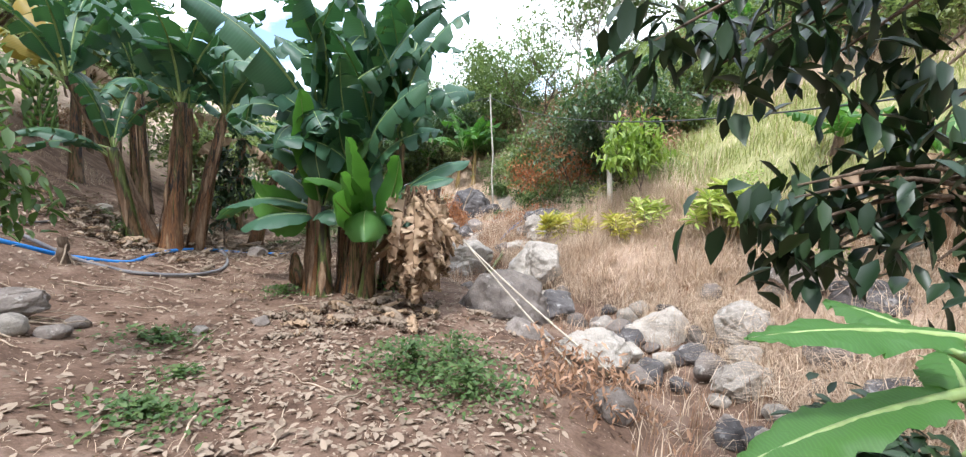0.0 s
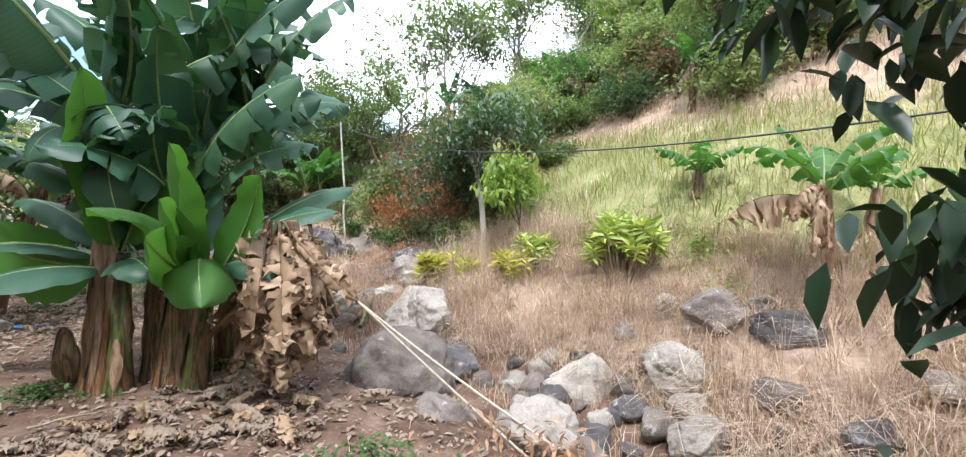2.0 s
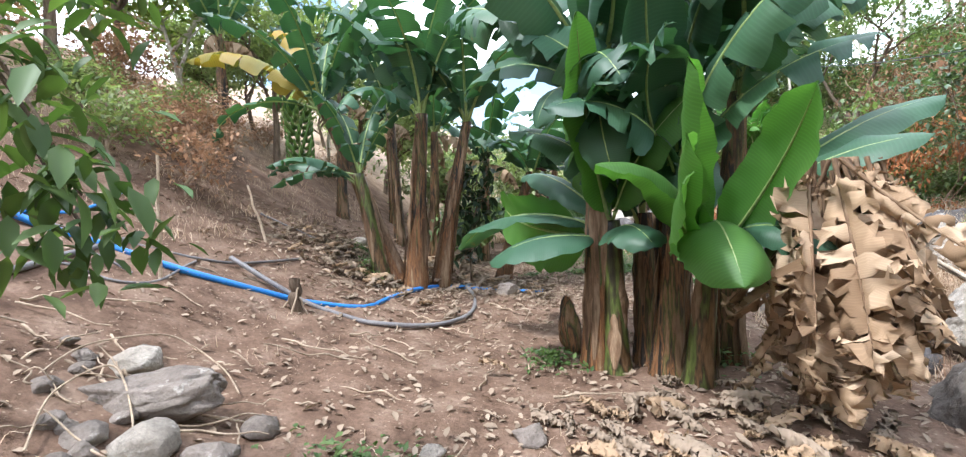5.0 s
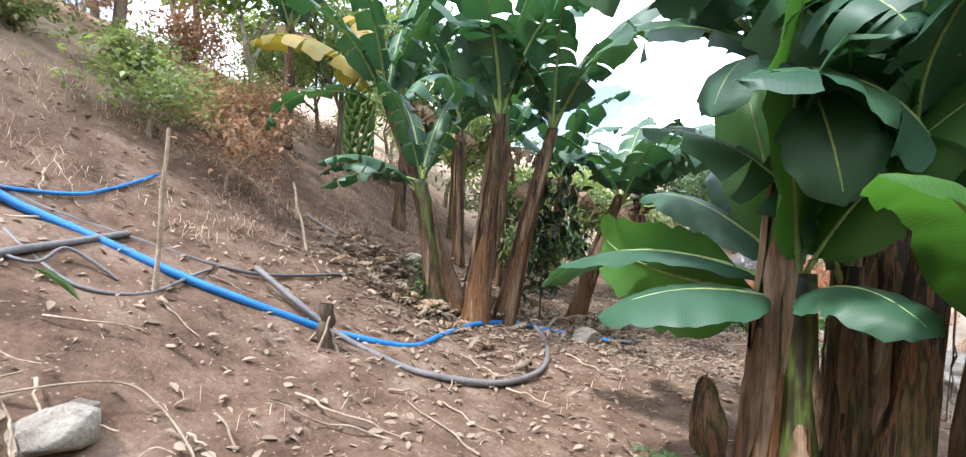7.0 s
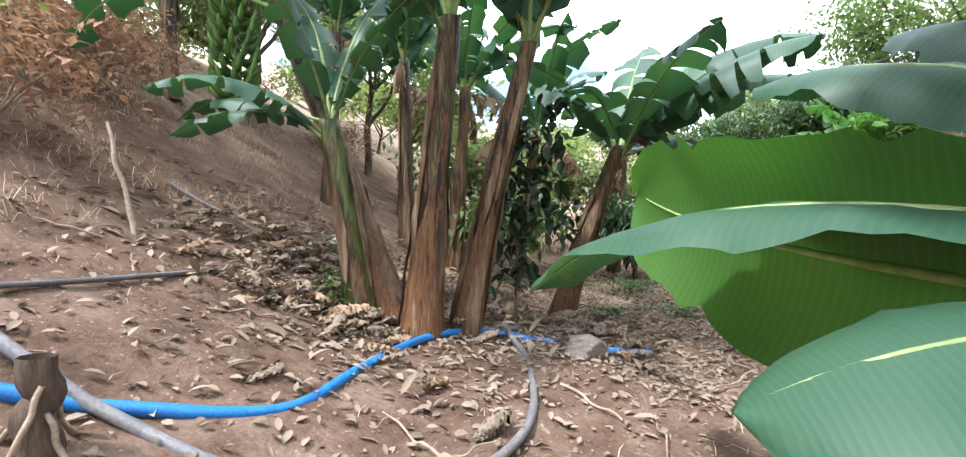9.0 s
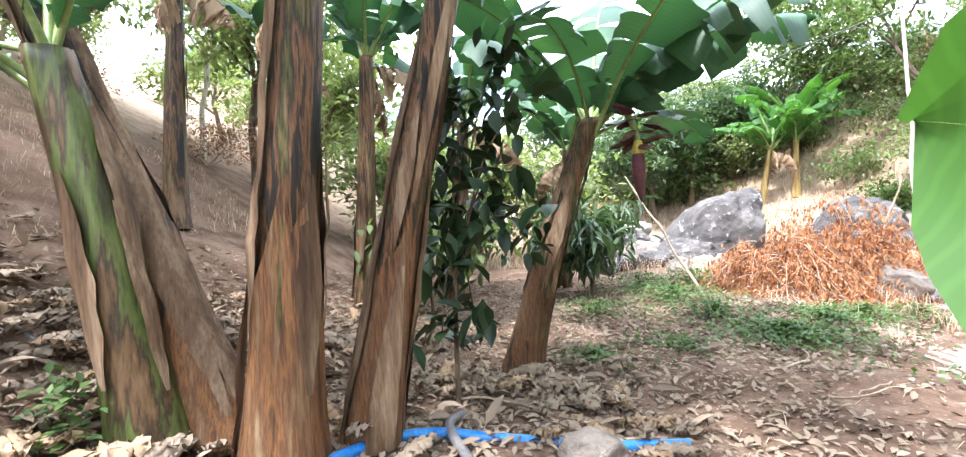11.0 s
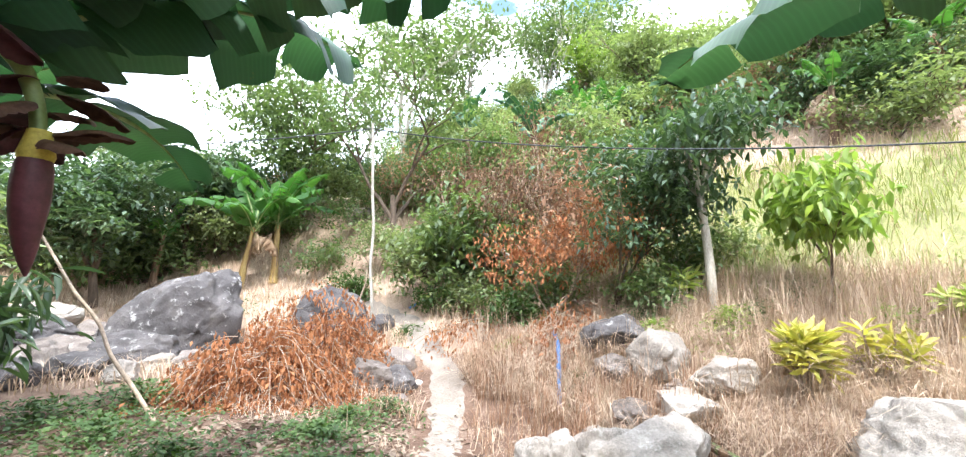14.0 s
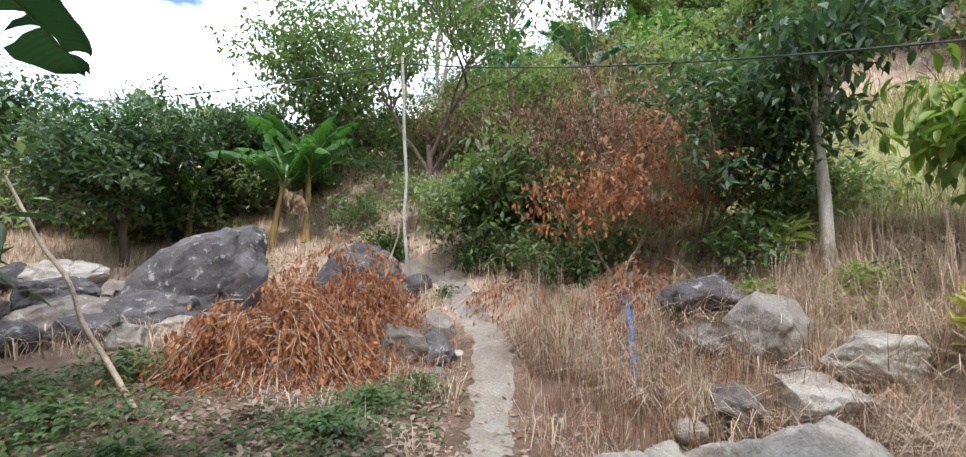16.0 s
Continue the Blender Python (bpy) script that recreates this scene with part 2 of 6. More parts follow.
M = {
    "earth": ground_material(),
    "trail": grainy("pale_trail_dust", [(0.3, (0.2, 0.165, 0.134)), (0.6, (0.28, 0.243, 0.202)), (0.8, (0.34, 0.303, 0.262))], 2.5, 40, 0.95, 0.5, 0.02, vary=0.0),
    "rock_pale": rock_material("pale_granite", [(0.3, (0.225, 0.194, 0.164)), (0.5, (0.378, 0.342, 0.300)), (0.75, (0.486, 0.450, 0.405))], (0.56, 0.53, 0.48), 0.6),
    "rock_dark": rock_material("weathered_granite", [(0.3, (0.055, 0.05, 0.05)), (0.5, (0.105, 0.097, 0.097)), (0.75, (0.18, 0.165, 0.16))], (0.36, 0.35, 0.34), 0.58),
    "rock_brown": rock_material("brown_granite", [(0.3, (0.12, 0.10, 0.088)), (0.5, (0.21, 0.18, 0.16)), (0.75, (0.33, 0.29, 0.26))], (0.42, 0.4, 0.37), 0.6),
    "stem": grainy("banana_sheath", [(0.36, (0.010, 0.008, 0.006)), (0.425, (0.026, 0.018, 0.012)), (0.455, (0.185, 0.091, 0.037)), (0.49, (0.096, 0.046, 0.020)), (0.52, (0.024, 0.018, 0.010)), (0.555, (0.081, 0.081, 0.020)), (0.59, (0.16, 0.09, 0.046)), (0.66, (0.23, 0.15, 0.09))], 3.4, 24, 0.55, 0.9, 0.02, (3.1, 3.1, 0.3), 0.4),
    "stem_green": grainy("green_banana_stem", [(0.36, (0.018, 0.014, 0.01)), (0.43, (0.06, 0.06, 0.022)), (0.47, (0.10, 0.14, 0.03)), (0.51, (0.13, 0.155, 0.045)), (0.55, (0.05, 0.032, 0.018)), (0.6, (0.19, 0.11, 0.05)), (0.68, (0.27, 0.18, 0.10))], 3.4, 26, 0.45, 0.4, 0.01, (2, 2, 0.3), 0.45),
    "stem_bare": grainy("peeled_sheath", [(0.36, (0.022, 0.012, 0.008)), (0.44, (0.10, 0.045, 0.02)), (0.5, (0.24, 0.115, 0.045)), (0.55, (0.13, 0.06, 0.028)), (0.62, (0.22, 0.13, 0.065)), (0.7, (0.3, 0.21, 0.12))], 3.4, 26, 0.55, 0.8, 0.015, (4.2, 4.2, 0.3), 0.4),
    "stem_ochre": grainy("ochre_banana_stem", [(0.3, (0.12, 0.07, 0.03)), (0.5, (0.36, 0.24, 0.08)), (0.7, (0.5, 0.38, 0.16))], 3, 26, 0.6, 0.5, 0.01, (3, 3, 0.3), 0.35),
    "sheath": grainy("dry_sheath", [(0.35, (0.077, 0.044, 0.026)), (0.5, (0.176, 0.111, 0.066)), (0.65, (0.291, 0.207, 0.136))], 4, 30, 0.8, 0.6, 0.01, (3, 3, 0.3)),
    "rib": grainy("leaf_midrib", [(0.3, (0.16, 0.24, 0.07)), (0.7, (0.32, 0.4, 0.15))], 3, 20, 0.45, 0.2, 0.005, spec=0.45),
    "banana": foliage("banana_leaf", [(0.0, (0.024, 0.066, 0.042)), (0.5, (0.038, 0.098, 0.054)), (1.0, (0.070, 0.150, 0.066))], 0.5, 0.24, 0.7, 0.42, veins=430),
    "banana_young": foliage("young_banana_leaf", [(0.0, (0.041, 0.113, 0.029)), (0.5, (0.068, 0.165, 0.038)), (1.0, (0.117, 0.244, 0.054))], 0.5, 0.42, 0.7, 0.36, veins=430),
    "banana_old": foliage("yellowing_banana_leaf", [(0.0, (0.1, 0.13, 0.03)), (0.5, (0.26, 0.2, 0.04)), (1.0, (0.4, 0.24, 0.05))], 0.55, 0.35, 1.6, 0.3, veins=430),
    "dry": foliage("dry_banana_leaf", [(0.0, (0.15, 0.09, 0.05)), (0.45, (0.35, 0.24, 0.15)), (1.0, (0.58, 0.44, 0.31))], 0.8, 0.2, 2.5, 0.15, veins=700, glow=(1.1, 1.05, 0.95)),
    "litter": foliage("leaf_litter", [(0.0, (0.115, 0.083, 0.058)), (0.4, (0.248, 0.190, 0.140)), (0.75, (0.30, 0.232, 0.172)), (1.0, (0.37, 0.30, 0.235))], 0.85, 0.1, 1.2, 0.15, glow=(1.1, 1.05, 0.95)),
    "dark_leaf": foliage("dark_glossy_leaf", [(0.0, (0.034, 0.062, 0.038)), (0.5, (0.070, 0.112, 0.06)), (1.0, (0.15, 0.205, 0.105))], 0.32, 0.36, 0.8, 0.5),
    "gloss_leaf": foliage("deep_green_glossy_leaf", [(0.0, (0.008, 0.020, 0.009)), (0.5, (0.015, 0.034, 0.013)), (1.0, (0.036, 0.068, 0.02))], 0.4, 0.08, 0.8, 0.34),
    "mid_leaf": foliage("green_leaf", [(0.0, (0.06, 0.09, 0.042)), (0.5, (0.118, 0.162, 0.07)), (1.0, (0.225, 0.275, 0.115))], 0.45, 0.42, 0.7, 0.4),
    "pale_leaf": foliage("grey_green_leaf", [(0.0, (0.11, 0.14, 0.075)), (0.5, (0.205, 0.24, 0.125)), (1.0, (0.35, 0.37, 0.2))], 0.55, 0.42, 0.5, 0.3),
    "lime_leaf": foliage("bright_green_leaf", [(0.0, (0.11, 0.17, 0.04)), (0.5, (0.22, 0.30, 0.07)), (1.0, (0.40, 0.45, 0.13))], 0.42, 0.45, 0.9, 0.4),
    "yellow_leaf": foliage("yellow_green_leaf", [(0.0, (0.220, 0.230, 0.050)), (0.45, (0.450, 0.396, 0.088)), (1.0, (0.680, 0.552, 0.175))], 0.45, 0.35, 2.0, 0.4),
    "stripe_leaf": foliage("variegated_leaf", [(0.0, (0.1, 0.17, 0.03)), (0.5, (0.34, 0.4, 0.09)), (1.0, (0.62, 0.6, 0.22))], 0.4, 0.3, 3.0, 0.45),
    "rust_leaf": foliage("rust_dry_leaf", [(0.0, (0.166, 0.063, 0.030)), (0.5, (0.351, 0.147, 0.065)), (1.0, (0.499, 0.265, 0.129))], 0.8, 0.35, 1.5, 0.15, glow=(1.1, 1.05, 0.95)),
    "brown_leaf": foliage("brown_dry_leaf", [(0.0, (0.13, 0.077, 0.05)), (0.5, (0.324, 0.194, 0.119)), (1.0, (0.583, 0.373, 0.254))], 0.8, 0.35, 1.5, 0.15, glow=(1.1, 1.05, 0.95)),
    "maroon_leaf": foliage("dying_brown_leaf", [(0.0, (0.06, 0.038, 0.028)), (0.5, (0.16, 0.098, 0.06)), (1.0, (0.34, 0.2, 0.115))], 0.75, 0.35, 1.5, 0.15, glow=(1.1, 1.05, 0.95)),
    "straw": foliage("dry_grass", [(0.0, (0.27, 0.185, 0.125)), (0.4, (0.475, 0.355, 0.255)), (0.8, (0.62, 0.50, 0.375)), (1.0, (0.73, 0.64, 0.52))], 0.8, 0.25, 0.5, 0.15, glow=(1.1, 1.05, 0.95)),
    "meadow": foliage("green_grass", [(0.0, (0.165, 0.19, 0.07)), (0.5, (0.285, 0.292, 0.125)), (1.0, (0.44, 0.385, 0.23))], 0.6, 0.35, 0.4, 0.25),
    "weed": foliage("low_weed", [(0.0, (0.034, 0.069, 0.022)), (0.5, (0.068, 0.117, 0.035)), (1.0, (0.131, 0.186, 0.062))], 0.55, 0.3, 2.0, 0.3),
    "bark": grainy("brown_bark", [(0.3, (0.07, 0.05, 0.035)), (0.6, (0.17, 0.125, 0.09)), (0.8, (0.28, 0.22, 0.17))], 6, 40, 0.9, 0.7, 0.02, (2, 2, 0.4)),
    "pale_bark": grainy("pale_bark", [(0.3, (0.33, 0.30, 0.25)), (0.6, (0.54, 0.505, 0.44)), (0.8, (0.66, 0.63, 0.57))], 7, 40, 0.85, 0.5, 0.015, (2, 2, 0.6)),
    "twig": grainy("dry_twig", [(0.3, (0.24, 0.18, 0.125)), (0.7, (0.45, 0.36, 0.27))], 9, 50, 0.9, 0.4, 0.01),
    "blue_pipe": grainy("blue_plastic", [(0.3, (0.012, 0.14, 0.46)), (0.7, (0.03, 0.22, 0.58))], 2.5, 60, 0.4, 0.1, 0.003, spec=0.5, vary=0.1),
    "grey_pipe": grainy("grey_plastic_pipe", [(0.3, (0.1, 0.095, 0.1)), (0.7, (0.2, 0.19, 0.19))], 2.5, 60, 0.55, 0.2, 0.004, spec=0.4, vary=0.2),
    "rope": grainy("pale_rope", [(0.3, (0.4, 0.34, 0.26)), (0.7, (0.6, 0.54, 0.44))], 20, 120, 0.85, 0.6, 0.004),
    "cable": grainy("dark_cable", [(0.3, (0.035, 0.04, 0.045)), (0.7, (0.07, 0.075, 0.08))], 5, 60, 0.6, 0.1, 0.002),
    "fruit": grainy("green_banana", [(0.3, (0.07, 0.15, 0.03)), (0.7, (0.13, 0.23, 0.05))], 8, 40, 0.45, 0.1, 0.003, spec=0.45),
    "flower": grainy("banana_flower", [(0.3, (0.05, 0.016, 0.02)), (0.7, (0.12, 0.036, 0.045))], 8, 40, 0.5, 0.2, 0.004, spec=0.4),
    "bract": grainy("dry_bract", [(0.3, (0.05, 0.03, 0.025)), (0.7, (0.15, 0.08, 0.05))], 8, 40, 0.7, 0.3, 0.006),
    "shoot_yellow": grainy("yellow_bud", [(0.3, (0.42, 0.36, 0.06)), (0.7, (0.55, 0.47, 0.1))], 8, 40, 0.5, 0.1, 0.003),
    "litter_paper": grainy("pale_plastic_scrap", [(0.3, (0.55, 0.57, 0.62)), (0.7, (0.72, 0.72, 0.74))], 8, 40, 0.5, 0.1, 0.003),
}


# ---- the lie of the land ----
def ease(a, b, v):
    t = np.clip((v - a) / (b - a), 0.0, 1.0)
    return t * t * (3 - 2 * t)


def gully_x(y):
    """Where the stony gully runs, for a y."""
    return np.interp(y, [0, 6, 8, 9.2, 10.5, 13, 18, 22, 40], [2.9, 2.9, 2.5, 1.6, 0.3, -0.6, -1.9, -4.0, -12.0])


def land(x, y):
    """The height of the ground."""
    g = x - gully_x(y)
    right = np.interp(g, [0, 0.8, 2.0, 3.6, 5.4, 12.5, 30, 60, 140, 900], [-1.0, -0.75, 0.05, 0.6, 1.55, 6.3, 15.0, 25.0, 40.0, 60.0])
    s = -x - 0.6 * (y - 6.5)
    left = np.interp(s, [2.5, 3.5, 4.8, 5.7, 6.4, 8.0, 11.0, 16.0, 40.0, 900], [-0.47, -0.42, -0.22, 0.05, 0.4, 1.1, 2.9, 5.5, 14.0, 40.0])
    left = left + 0.42 * (1 - ease(1.0, 5.2, y))
    z = np.where(g > 0, right, -1.0 + (left + 1.0) * ease(0.0, 2.6, -g))
    z = z + 0.38 * ease(13.0, 17.5, y) * (1 - ease(0.6, 2.2, np.abs(g)))
    return z + 0.24 * np.clip(y - 21.0, 0, 40) * (1 - ease(5, 12, g)) - 0.25 * ease(20, 22, y) * ease(-6, 0, g) * (1 - ease(3, 6, g))


# ---- shapes ----
RNG = np.random.default_rng(7)


def ground_at(x, y):
    return float(land(np.float64(x), np.float64(y)))


def mesh_object(name, verts, faces, material, parent=None, label="", uv=None, smooth=True):
    """One mesh object; faces: an array of equal-sided faces, or a list of such arrays."""
    me = bpy.data.meshes.new(name)
    verts = np.asarray(verts, dtype=np.float32).reshape(-1, 3)
    groups = [np.asarray(f, dtype=np.int32) for f in (faces if isinstance(faces, list) else [faces])]
    loops = np.concatenate([f.ravel() for f in groups])
    sizes = np.concatenate([np.full(len(f), f.shape[1], np.int32) for f in groups])
    me.vertices.add(len(verts))
    me.vertices.foreach_set("co", verts.ravel())
    me.loops.add(len(loops))
    me.loops.foreach_set("vertex_index", loops)
    me.polygons.add(len(sizes))
    me.polygons.foreach_set("loop_start", np.concatenate([[0], np.cumsum(sizes)[:-1]]).astype(np.int32))
    if uv is not None:
        me.uv_layers.new(name="UVMap").data.foreach_set("uv", np.asarray(uv, np.float32)[loops].ravel())
    me.update(calc_edges=True)
    if smooth:
        me.polygons.foreach_set("use_smooth", np.ones(len(sizes), bool))
    me.materials.append(material)
    ob = new(name, me)
    if parent:
        ob.parent = parent
    if label:
        tagged(ob, label)
    return ob


def thing(name, x, y, z, label, category, group=""):
    ob = new(name)
    ob.location = (x, y, z)
    return tagged(ob, label, category, group)


def tube(points, radii, sides=8, cap=True):
    """Vertices and quads of a tube along points."""
    pts = [Vector(p) for p in points]
    rad = np.interp(np.linspace(0, 1, len(pts)), np.linspace(0, 1, len(radii)), radii) if not np.isscalar(radii) else np.full(len(pts), radii)
    v, f = [], []
    side = None
    for i, p in enumerate(pts):
        d = (pts[min(i + 1, len(pts) - 1)] - pts[max(i - 1, 0)]).normalized()
        if side is None:
            side = d.cross(Vector((0, 0, 1)) if abs(d.z) < 0.9 else Vector((1, 0, 0))).normalized()
        side = (side - d * side.dot(d)).normalized()
        up = d.cross(side)
        for k in range(sides):
            a = 2 * math.pi * k / sides
            v.append(p + (side * math.cos(a) + up * math.sin(a)) * float(rad[i]))
    for i in range(len(pts) - 1):
        for k in range(sides):
            a, b = i * sides + k, i * sides + (k + 1) % sides
            f.append((a, b, b + sides, a + sides))
    return [tuple(q) for q in v], f


def joined(pieces):
    v, f, o = [], [], 0
    for pv, pf in pieces:
        v += list(pv)
        f += [tuple(i + o for i in q) for q in pf]
        o += len(pv)
    return v, f


def curve_points(ctrl, n):
    """A smooth line of n points through control points."""
    c = np.array(ctrl, float)
    t = np.linspace(0, len(c) - 1, n)
    out = []
    for q in t:
        i = min(int(q), len(c) - 2)
        u = q - i
        p0, p1, p2, p3 = c[max(i - 1, 0)], c[i], c[i + 1], c[min(i + 2, len(c) - 1)]
        out.append(0.5 * (2 * p1 + (p2 - p0) * u + (2 * p0 - 5 * p1 + 4 * p2 - p3) * u * u + (3 * p1 - p0 - 3 * p2 + p3) * u ** 3))
    return np.array(out)


# ---- leaves, grass, crowns ----
def leaf_batch(centres, size, aspect=0.45, spread=1.0, droop=0.3, rng=RNG, size_vary=0.35, oval=False, outward=None):
    """Many small leaves, each folded on its midrib. Gives vertices and faces."""
    c = np.asarray(centres, float)
    n = len(c)
    az = rng.uniform(0, 2 * math.pi, n)
    el = rng.normal(-droop, 0.5 * spread, n)
    d = np.stack([np.cos(az) * np.cos(el), np.sin(az) * np.cos(el), np.sin(el)], 1)
    if outward is not None:
        d = d * 0.7 + outward
        d /= np.linalg.norm(d, axis=1, keepdims=True) + 1e-9
    r = np.stack([-np.sin(az), np.cos(az), rng.normal(0, 0.35, n)], 1)
    r -= d * np.sum(r * d, 1, keepdims=True)
    r /= np.linalg.norm(r, axis=1, keepdims=True) + 1e-9
    nrm = np.cross(r, d)
    nrm *= np.where(nrm[:, 2:3] < 0, -1, 1)
    L = (size * (1 + rng.uniform(-size_vary, size_vary, n)))[:, None]
    W = L * aspect * 0.5
    fold = L * 0.07
    if oval:
        v = np.stack([c, c + d * L * 0.3 + r * W * 0.85 + nrm * fold, c + d * L * 0.65 + r * W * 0.8 + nrm * fold * 0.6, c + d * L - nrm * L * 0.12,
                      c + d * L * 0.65 - r * W * 0.8 + nrm * fold * 0.6, c + d * L * 0.3 - r * W * 0.85 + nrm * fold, c + d * L * 0.45 - nrm * fold * 0.3], 1)
        f = np.array([(0, 1, 6), (1, 2, 6), (2, 3, 6), (3, 4, 6), (4, 5, 6), (5, 0, 6)])
        k = 7
    else:
        v = np.stack([c, c + d * L * 0.45 + r * W + nrm * fold, c + d * L - nrm * L * 0.08, c + d * L * 0.45 - r * W + nrm * fold], 1)
        f = np.array([(0, 1, 2), (0, 2, 3)])
        k = 4
    faces = (f[None] + (np.arange(n) * k)[:, None, None]).reshape(-1, 3)
    return v.reshape(-1, 3), faces


def blades(x, y, height, width, bend, rng=RNG, base=None, lean=None):
    """Grass: each blade bends over to a tip."""
    n = len(x)
    z = land(x, y) if base is None else base
    az = rng.uniform(0, 2 * math.pi, n) if lean is None else rng.normal(lean, 0.7, n)
    h = height * rng.uniform(0.45, 1.25, n)
    b = np.abs(bend * rng.normal(1, 0.5, n))
    d = np.stack([np.cos(az), np.sin(az), np.zeros(n)], 1)
    s = np.stack([-np.sin(az), np.cos(az), np.zeros(n)], 1) * (width * rng.uniform(0.6, 1.3, n))[:, None]
    p0 = np.stack([x, y, z - 0.02], 1)
    up = np.array([0, 0, 1.0])
    p1 = p0 + up * (h * 0.5)[:, None] + d * (h * b * 0.22)[:, None]
    p2 = p0 + up * (h * (0.95 - 0.35 * np.minimum(b, 1.6)))[:, None] + d * (h * b * 0.75)[:, None]
    v = np.stack([p0 - s, p0 + s, p1 + s * 0.8, p1 - s * 0.8, p2], 1)
    q = (np.arange(n) * 5)[:, None]
    return v.reshape(-1, 3), [q + np.array([[0, 1, 2, 3]]), q + np.array([[3, 2, 4]])]


def tufts(x, y, count, height, width, bend, rng=RNG):
    """Tussocks: blades fan out from each centre."""
    bx, by = np.repeat(x, count) + rng.normal(0, 0.05, len(x) * count), np.repeat(y, count) + rng.normal(0, 0.05, len(x) * count)
    lean = np.repeat(rng.uniform(0, 6.28, len(x)), count) + rng.normal(0, 0.75, len(x) * count)
    tall = np.repeat(rng.uniform(0.6, 1.25, len(x)), count)
    return blades(bx, by, height * tall, width, bend, rng, None, lean)


def limbs(base, height, radius, spread, rng, levels=3, fork=3, lean=(0, 0), bare=0.35):
    """A trunk that forks into limbs. Gives tubes and the twig ends."""
    pieces, ends = [], []

    def grow(p, d, length, r, level):
        n = 5
        pts = [p.copy()]
        for _ in range(n):
            d = (d + Vector(rng.normal(0, 0.10, 3)) + Vector((0, 0, 0.04))).normalized()
            p = p + d * (length / n)
            pts.append(p.copy())
        pieces.append(tube(pts, [r, r * 0.62], 7 if level == 0 else 5))
        if level >= levels:
            ends.append(np.array(p))
            ends.append(np.array(pts[-3]))
            return
        for k in range(fork + int(rng.integers(0, 2))):
            a = rng.uniform(0, 2 * math.pi)
            nd = (d * (0.9 - 0.25 * spread) + Vector((math.cos(a), math.sin(a), rng.uniform(-0.15, 0.5))) * spread * 0.75).normalized()
            start = pts[int(rng.integers(n - 2, n + 1))]
            grow(start.copy(), nd, (height * (1 - bare) * rng.uniform(0.35, 0.6) if level == 0 else length * rng.uniform(0.55, 0.85)), r * 0.55, level + 1)
        if level:
            ends.append(np.array(pts[-1]))

    grow(Vector(base), Vector((lean[0], lean[1], 1)).normalized(), height * bare, radius, 0)
    return joined(pieces), np.array(ends)


def crowned_tree(name, x, y, height, spread, leaves, leaf, clump, leaf_mat, bark, label, category="tree", radius=0.08, levels=3, seed=1, aspect=0.45, oval=False,
                 droop=0.3, lean=(0, 0), bare=0.28, top=1.0, squash=1.0, group="", sink=0.05):
    """A tree or shrub: tapered trunk with limbs, and a crown of many leaves in uneven clumps."""
    rng = np.random.default_rng(seed)
    leaves, leaf = int(leaves * 2.5), leaf * 1.15
    z = ground_at(x, y) - sink
    t = thing(name, x, y, z, label, category, group)
    (v, f), ends = limbs((0, 0, 0), height, radius, spread, rng, levels, 3, lean, bare)
    hi = ends[:, 2].max()
    scale = height * top / max(hi, 0.1)
    v = np.array(v) * (scale, scale, scale)
    ends = ends * scale
    mesh_object("trunk", v, np.array(f), bark, t)
    twigs = np.repeat(ends, 4, axis=0) + rng.normal(0, 1, (len(ends) * 4, 3)) * clump * (1, 1, 0.85 * squash)
    pick = twigs[rng.integers(0, len(twigs), leaves)]
    off = rng.normal(0, 1, (leaves, 3)) * clump * (0.42, 0.42, 0.26 * squash)
    pts = pick + off
    pts = pts[pts[:, 2] > 0.08]
    fv, ff = leaf_batch(pts, leaf, aspect, 1.0, droop, rng, oval=oval)
    mesh_object("crown", fv, ff, leaf_mat, t, smooth=False)
    return t


def reaching_tree(name, x, y, trunk_top, ends, leaves, leaf, clump, leaf_mat, label, radius=0.06, seed=1, aspect=0.5, droop=0.7, bark="bark"):
    """A tree whose limbs reach out from the trunk's top to leafy ends given in the world."""
    r = np.random.default_rng(seed)
    z = ground_at(x, y) - 0.05
    t = thing(name, x, y, z, label, "tree")
    o = np.array((x, y, z))
    top = np.array(trunk_top) - o
    v, f = tube(curve_points([(0, 0, 0), top * (0.3, 0.3, 0.5), top], 12), [radius, radius * 0.7], 9)
    mesh_object("trunk", v, np.array(f), M[bark], t)
    pts = []
    for e in ends:
        e = np.array(e) - o
        m = (top + e) / 2 + (0, 0, 0.25)
        line = curve_points([top, m, e], 10)
        v, f = tube(line, [radius * 0.4, 0.006], 6)
        mesh_object("limb", v, np.array(f), M[bark], t)
        for p in line[5:]:
            pts.append(p + r.normal(0, clump * 0.55, (leaves // 24, 3)))
        pts.append(e + r.normal(0, clump, (leaves // 2, 3)))
    pts = np.concatenate(pts)
    fv, ff = leaf_batch(pts, leaf, aspect, 0.9, droop, r, oval=True)
    mesh_object("crown", fv, ff, leaf_mat, t, smooth=False)


